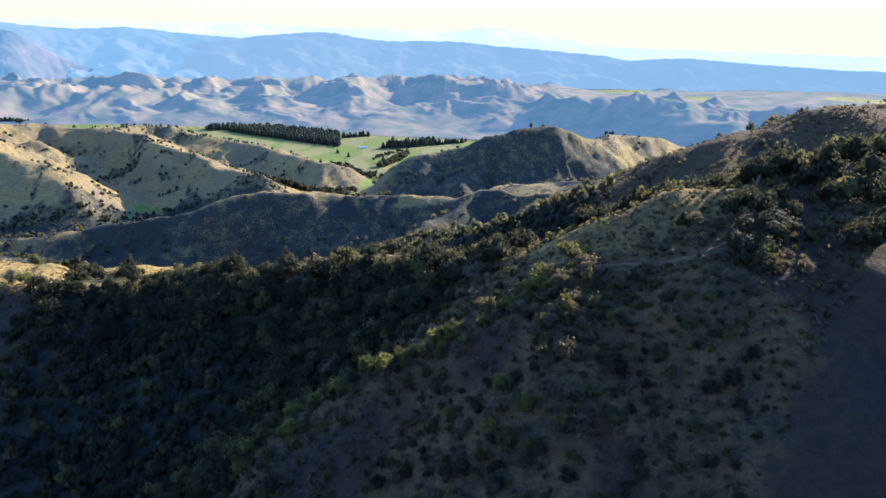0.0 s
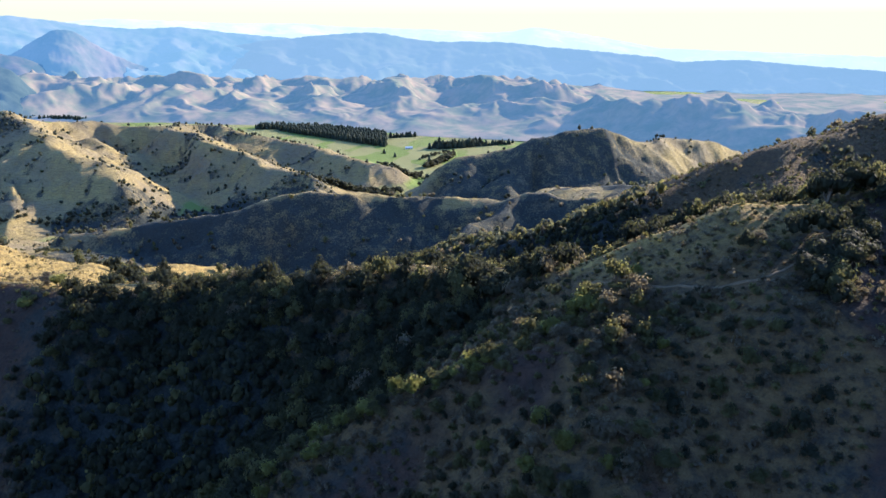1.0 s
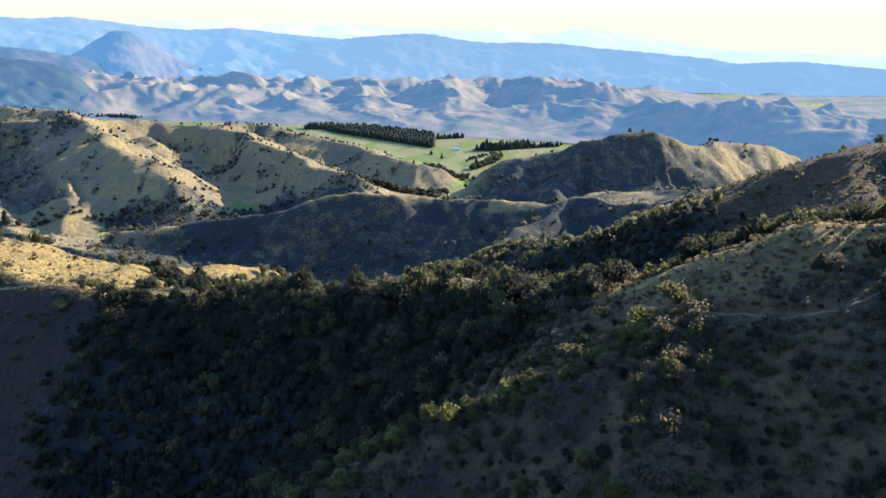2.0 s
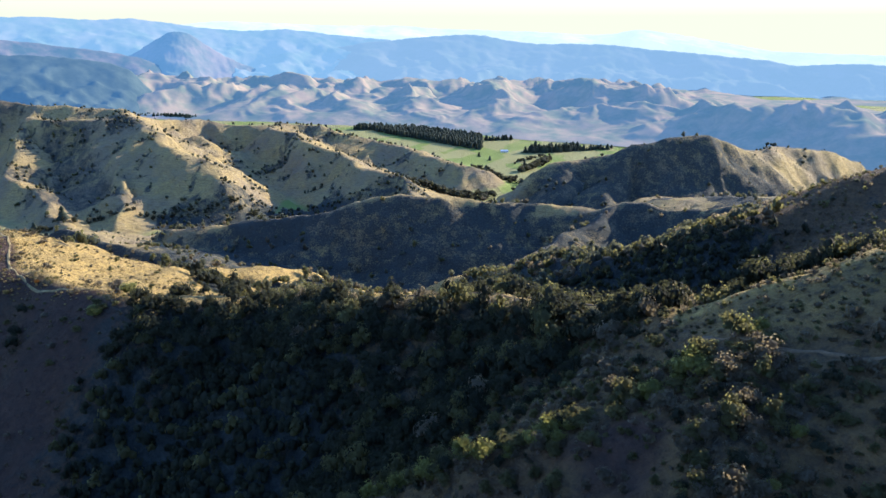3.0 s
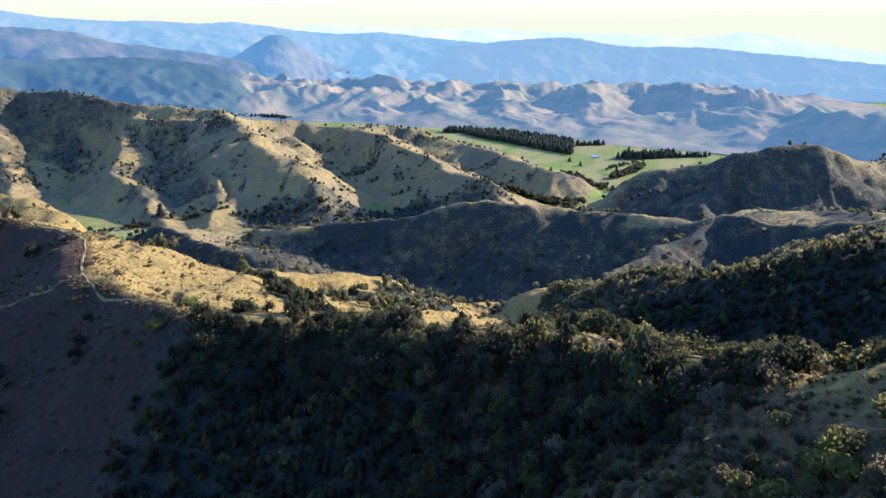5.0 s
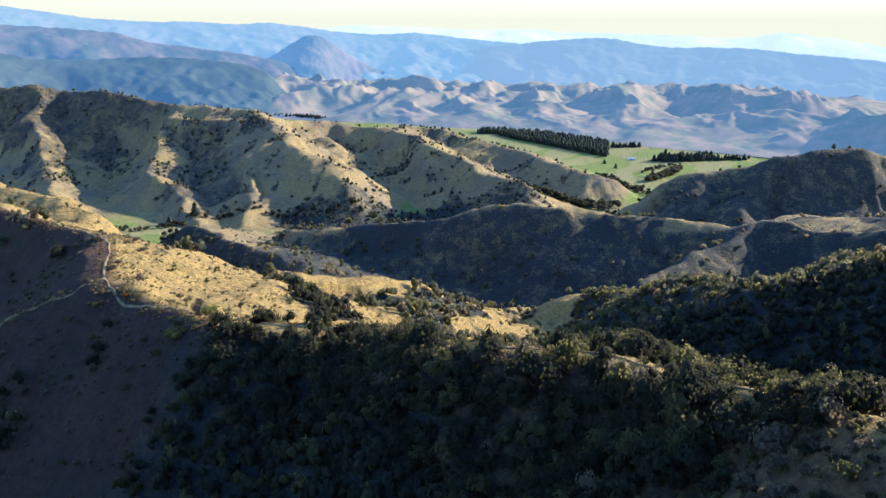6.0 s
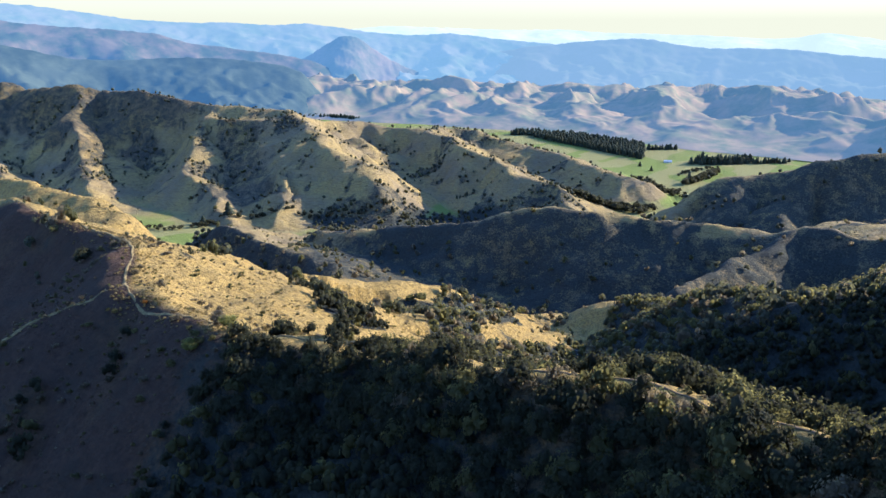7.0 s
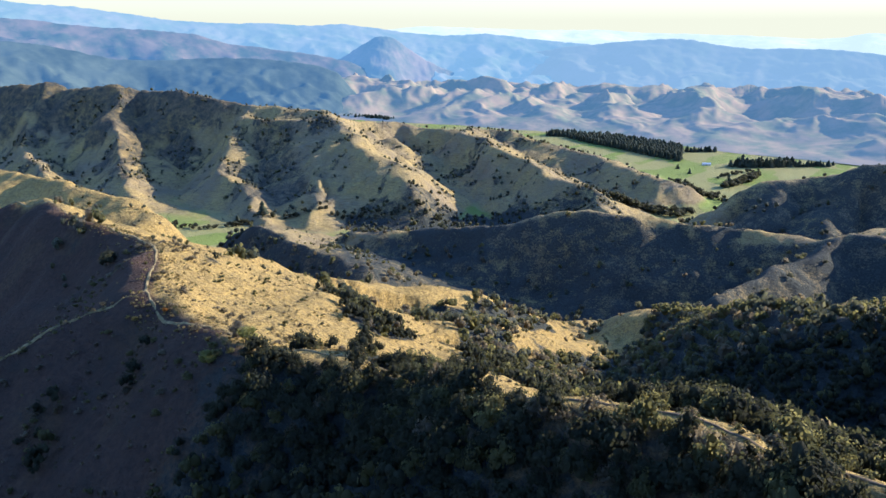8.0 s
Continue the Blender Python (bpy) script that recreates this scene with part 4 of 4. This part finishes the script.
def valley_tree(x, y, tall, pine, label, group):
    zz = float(height(np.array([float(x)]), np.array([float(y)]))[0])
    tree = tagged(new("pine_tree" if pine else "broadleaf_tree"), label, "tree", group)
    s = tall * (1.0 if pine else 0.45)
    tree.matrix_world = Matrix.LocRotScale((x, y, zz - 0.3), Euler((0, 0, 6.28 * rng.random())), (s * (0.8 + 0.5 * rng.random()),) * 2 + (s,))
    new("crown", (PINES if pine else BROAD)[rng.integers(0, 4 if pine else 3)]).parent = tree
    trunk = new("trunk", TRUNK)
    trunk.parent = tree
    if not pine:
        trunk.scale = (2.2, 2.2, 1.2)


def belt(pts, step, rows, gap, tall, pine, label, group):
    for (x0, y0), (x1, y1) in zip(pts, pts[1:]):
        n = max(1, int(math.hypot(x1 - x0, y1 - y0) / step))
        for k in range(n):
            for row in range(rows):
                x = x0 + (x1 - x0) * (k + rng.random()) / n + gap * row * 0.4 + 3 * rng.normal()
                y = y0 + (y1 - y0) * (k + rng.random()) / n + gap * row + 3 * rng.normal()
                valley_tree(x, y, tall * (0.75 + 0.45 * rng.random()), pine, label, group)


belt([(-314, 2259), (-227, 2300)], 8, 2, 10, 15, True, "dark pine in a shelter belt", "shelter belt")
belt([(-169, 2074), (-104, 2086), (-41, 2125)], 8, 4, 14, 21, True, "dark pine in a shelter belt", "shelter belt")
belt([(-35, 2128), (61, 2173)], 10, 2, 14, 15, True, "dark pine in a shelter belt", "shelter belt")
belt([(-1660, 2600), (-1560, 2625), (-1430, 2580)], 9, 2, 14, 17, True, "dark pine in a distant shelter belt", "distant shelter belt")
belt([(-240, 1690), (-205, 1650), (-165, 1680)], 9, 3, 14, 17, False, "dark tree among the paddocks", "paddock trees")
belt([(-158, 1795), (-130, 1850), (-108, 1940)], 7, 4, 13, 17, False, "dark tree among the paddocks", "paddock trees")
belt([(-330, 1430), (-287, 1449), (-262, 1481), (-232, 1485), (-195, 1500)], 9, 4, 15, 17, False, "dark tree in the clump by the stream", "paddock trees")
belt([(-169, 1674), (-130, 1668), (-92, 1730)], 11, 2, 13, 11, False, "dark tree among the paddocks", "paddock trees")
belt([(-180, 1900), (-140, 1985), (-100, 2030)], 14, 2, 12, 11, False, "dark tree among the paddocks", "paddock trees")
belt([(-994, 990), (-950, 994), (-896, 1003), (-880, 1050), (-850, 1110), (-800, 1150)], 13, 2, 15, 11, False, "dark tree along the valley stream", "stream trees")
belt([(-781, 1155), (-717, 1170), (-653, 1196), (-600, 1235), (-540, 1260)], 13, 2, 13, 10, False, "dark tree along the valley stream", "stream trees")
for x, y, h in ((-858, 1112, 26), (-884, 1075, 17), (-140, 2095, 33), (-246, 1945, 14), (-282, 2002, 13), (-150, 1870, 21), (-103, 1628, 20), (-222, 1700, 22), (-260, 1500, 22)):
    valley_tree(float(x), float(y), h, True, "single tall pine in the valley", "single pines")

# ---- tracks along the crests ----
def ribbon(name, pts, width, label):
    p = np.array(pts, dtype=float)
    s = np.concatenate([[0], np.cumsum(np.hypot(*np.diff(p, axis=0).T))])
    q = np.arange(0, s[-1], 1.2)
    k = np.ones(7) / 7
    cx, cy = (np.convolve(np.pad(np.interp(q, s, p[:, i]), 3, mode="edge"), k, "valid") for i in (0, 1))
    dx, dy = np.gradient(cx), np.gradient(cy)
    n = np.hypot(dx, dy)
    off = np.array([-0.6, -0.5, -0.2, 0.2, 0.5, 0.6]) * width
    wob = 0.25 * fbm(q * 1.0, q * 0.0, 6, 2, 3)
    off = off[None, :] * (1 + 0.9 * fbm(q * 1.0, q * 0.0 + 9.0, 9, 3, 5)[:, None])
    X, Y = cx[:, None] - (dy / n)[:, None] * (off + wob[:, None]), cy[:, None] + (dx / n)[:, None] * (off + wob[:, None])
    Z = height(X, Y) + np.array([-0.5, 0.1, 0.16, 0.16, 0.1, -0.5]) + 0.22 * fbm(X, Y, 3.5, 2, 8)
    return tagged(sheet(name, X, Y, Z, TRACK_GRASS if name in ("crest_track", "lower_track") else TRACK_EARTH), label, "track", kind="structure")


for name, pts in TRACKS.items():
    ribbon(name, pts, {"crest_track": 0.85, "lower_track": 0.7, "saddle_track": 0.6, "slope_track": 0.6}[name], "worn grass and earth farm track along the hillside")


# ---- single plants that stand out ----
# yellow-green leaves, also put in for sunlight on the near spur's shrubs
LEAF_LIME = leaf_material("lime_leaves", (0.13, 0.145, 0.05), (0.22, 0.225, 0.08), (0.5, 0.47, 0.12), 0.58)
LEAF_RUST = leaf_material("rust_leaves", (0.36, 0.17, 0.04), (0.48, 0.24, 0.06), (0.6, 0.3, 0.06))


def single(name, x, y, rad, tall, mat, seed, label, category):
    zz = float(height(np.array([float(x)]), np.array([float(y)]))[0])
    plant = tagged(new(name), label, category)
    plant.matrix_world = Matrix.LocRotScale((x, y, zz - 0.15), Euler((0, 0, seed)), (rad, rad, tall))
    new("crown", mesh_of("crown", *crown(seed, 8, 1, 380, 0.075, 1.1, 0.62), mat)).parent = plant
    new("trunk", STEM).parent = plant


single("shrub", -133, 207, 2.4, 2.6, LEAF_LIME, 101, "yellow-green shrub on the shaded face below the track", "shrub")
single("shrub", -126, 214, 2.6, 2.8, LEAF_LIME, 102, "yellow-green shrub beside the lower track", "shrub")
single("shrub", -131, 216, 2.8, 2.8, LEAF_GREY, 103, "pale grey bushy shrub beside the lower track", "shrub")
single("shrub", -169, 229, 0.9, 1.1, LEAF_RUST, 104, "small rust-orange shrub beside the track", "shrub")
single("tree", 62, 146, 3.2, 4.2, LEAF_DARK, 105, "large dark round tree on the crest", "tree")
single("tree", 66, 148, 2.8, 3.6, LEAF_DARK, 106, "dark round tree on the crest", "tree")
for k, (x, y) in enumerate(((52, 124), (55, 121), (50, 119), (57, 125))):
    single("tree", x, y, 2.6 + 0.3 * k, 3.2, LEAF_DARK, 110 + k, "dark tree in the clump below the track bend", "tree")
for k, (x, y) in enumerate(((-92, 201), (-88, 203), (-96, 204), (-86, 199))):
    single("tree", x, y, 2.6, 3.4, LEAF_OLIVE, 120 + k, "olive-green tree standing proud of the dark face", "tree")
# brighter leaf colours here stand in for sun on the near slope
for k, (x, y, r) in enumerate(((9, 105, 1.9), (24, 95, 1.8), (12, 99, 1.5), (9, 97, 1.6), (7, 100, 1.4), (12, 94, 1.3), (1, 108, 1.2), (2, 103, 1.0), (17, 95, 1.3),
                             (4, 120, 1.6), (12, 126, 1.9), (-8, 127, 1.6), (-14, 127, 1.7), (-32, 127, 1.5), (27, 113, 1.3), (16, 110, 1.2), (23, 106, 1.1), (51, 115, 2.2))):
    single("shrub", x, y, r, r * 1.15, LEAF_LIME if k % 2 == 0 else LEAF_OLIVE, 130 + k, "round yellow-green shrub on the near slope", "shrub")

# spine crowns, with sunlight put into the lighter leaf tones
LIME_CROWNS = [mesh_of("crown", *crown(160 + k, 8, 1, 320, 0.085, 1.1, 0.62, 0.62), LEAF_LIME if k < 3 else LEAF_OLIVE) for k in range(5)]


def shrub_row(line, count, start, spread, crowns, label):
    """Single shrubs scattered along a crest line."""
    spine = np.array([p[:2] for p in CRESTS[line][0]], dtype=float)
    reach = np.concatenate([[0], np.cumsum(np.hypot(*np.diff(spine, axis=0).T))])
    for q in np.linspace(start, reach[-1], count):
        x, y = (float(np.interp(q, reach, spine[:, k])) + spread * rng.normal() for k in (0, 1))
        zz = float(height(np.array([x]), np.array([y]))[0])
        r = 1.1 + 1.2 * rng.random() ** 1.5
        shrub = tagged(new("shrub"), label, "shrub", "shrubs on the near spur")
        shrub.matrix_world = Matrix.LocRotScale((x, y, zz - 0.15), Euler((0, 0, 6.28 * rng.random())), (r, r, r * (1.0 + 0.3 * rng.random())))
        new("crown", crowns[rng.integers(0, len(crowns))]).parent = shrub
        new("trunk", STEM).parent = shrub


shrub_row("near_spur", 84, 14, 1.7, LIME_CROWNS, "round yellow-green shrub along the spine of the near spur")
shrub_row("rib", 40, 0, 2.6, LIME_CROWNS[3:] + [m for m, _ in SHRUBS[2]], "pale grey-green shrub on a rib of the near slope")

# ---- farm buildings in the valley ----
WHITE_WALL = plain_material("painted_boards", (0.74, 0.73, 0.70), (0.66, 0.65, 0.62), 0.4, 0.6)
PALE_ROOF = plain_material("pale_iron_roof", (0.62, 0.64, 0.66), (0.52, 0.54, 0.55), 0.3, 0.45)
DARK_DOOR = plain_material("dark_opening", (0.06, 0.06, 0.065), (0.04, 0.04, 0.045), 0.5, 0.3)


def part(name, bm, mat, parent, label=""):
    me = bpy.data.meshes.new(name)
    bm.to_mesh(me)
    bm.free()
    me.materials.append(mat)
    ob = new(name, me)
    ob.parent = parent
    return tagged(ob, label)


def box(x0, y0, z0, x1, y1, z1):
    bm = bmesh.new()
    bmesh.ops.create_cube(bm, size=1.0, matrix=Matrix.Translation(((x0 + x1) / 2, (y0 + y1) / 2, (z0 + z1) / 2)) @ Matrix.Diagonal((x1 - x0, y1 - y0, z1 - z0, 1)))
    return bm


def farm_building(x, y, turn, long, wide, tall, label):
    zz = float(height(np.array([float(x)]), np.array([float(y)]))[0])
    house = tagged(new("farm_building"), label, "building", "farm buildings")
    house.matrix_world = pose(x, y, zz - 0.2, 0, 0, turn)
    bm = box(-long / 2, -wide / 2, 0, long / 2, wide / 2, tall)
    rise = wide * 0.28
    for sx in (-1, 1):
        v = [bm.verts.new((sx * long / 2, sy * wide / 2, tall + 0.002)) for sy in (-1, 1)] + [bm.verts.new((sx * long / 2, 0, tall + rise))]
        bm.faces.new(v if sx > 0 else v[::-1])
    wall = part("wall", bm, WHITE_WALL, house)
    bm = bmesh.new()
    prof = [(-wide / 2 - 0.6, tall - 0.3), (0, tall + rise + 0.02), (wide / 2 + 0.6, tall - 0.3), (wide / 2 + 0.6, tall - 0.12), (0, tall + rise + 0.22), (-wide / 2 - 0.6, tall - 0.12)]
    ends = [[bm.verts.new((sx * (long / 2 + 0.5), p, q)) for p, q in prof] for sx in (-1, 1)]
    for k in range(6):
        bm.faces.new((ends[0][k], ends[0][(k + 1) % 6], ends[1][(k + 1) % 6], ends[1][k]))
    bm.faces.new(ends[0][::-1]), bm.faces.new(ends[1])
    part("roof", bm, PALE_ROOF, house, "pale corrugated iron roof")
    part("door", box(-1.0, -wide / 2 - 0.06, 0, 1.0, -wide / 2 + 0.05, 2.2), DARK_DOOR, house)
    for k in (-0.33, 0.33):
        part("window", box(k * long - 0.9, -wide / 2 - 0.05, 1.0, k * long + 0.9, -wide / 2 + 0.05, 2.2), DARK_DOOR, house)


farm_building(-223, 2075, 12, 20, 9, 3.6, "long white farm shed with a pale iron roof in the paddocks")
farm_building(-118, 2098, -6, 18, 9, 3.4, "white farmhouse with a pale iron roof among trees")
farm_building(-150, 2150, 20, 13, 8, 3.2, "small white farmhouse with a pale iron roof beside pines")
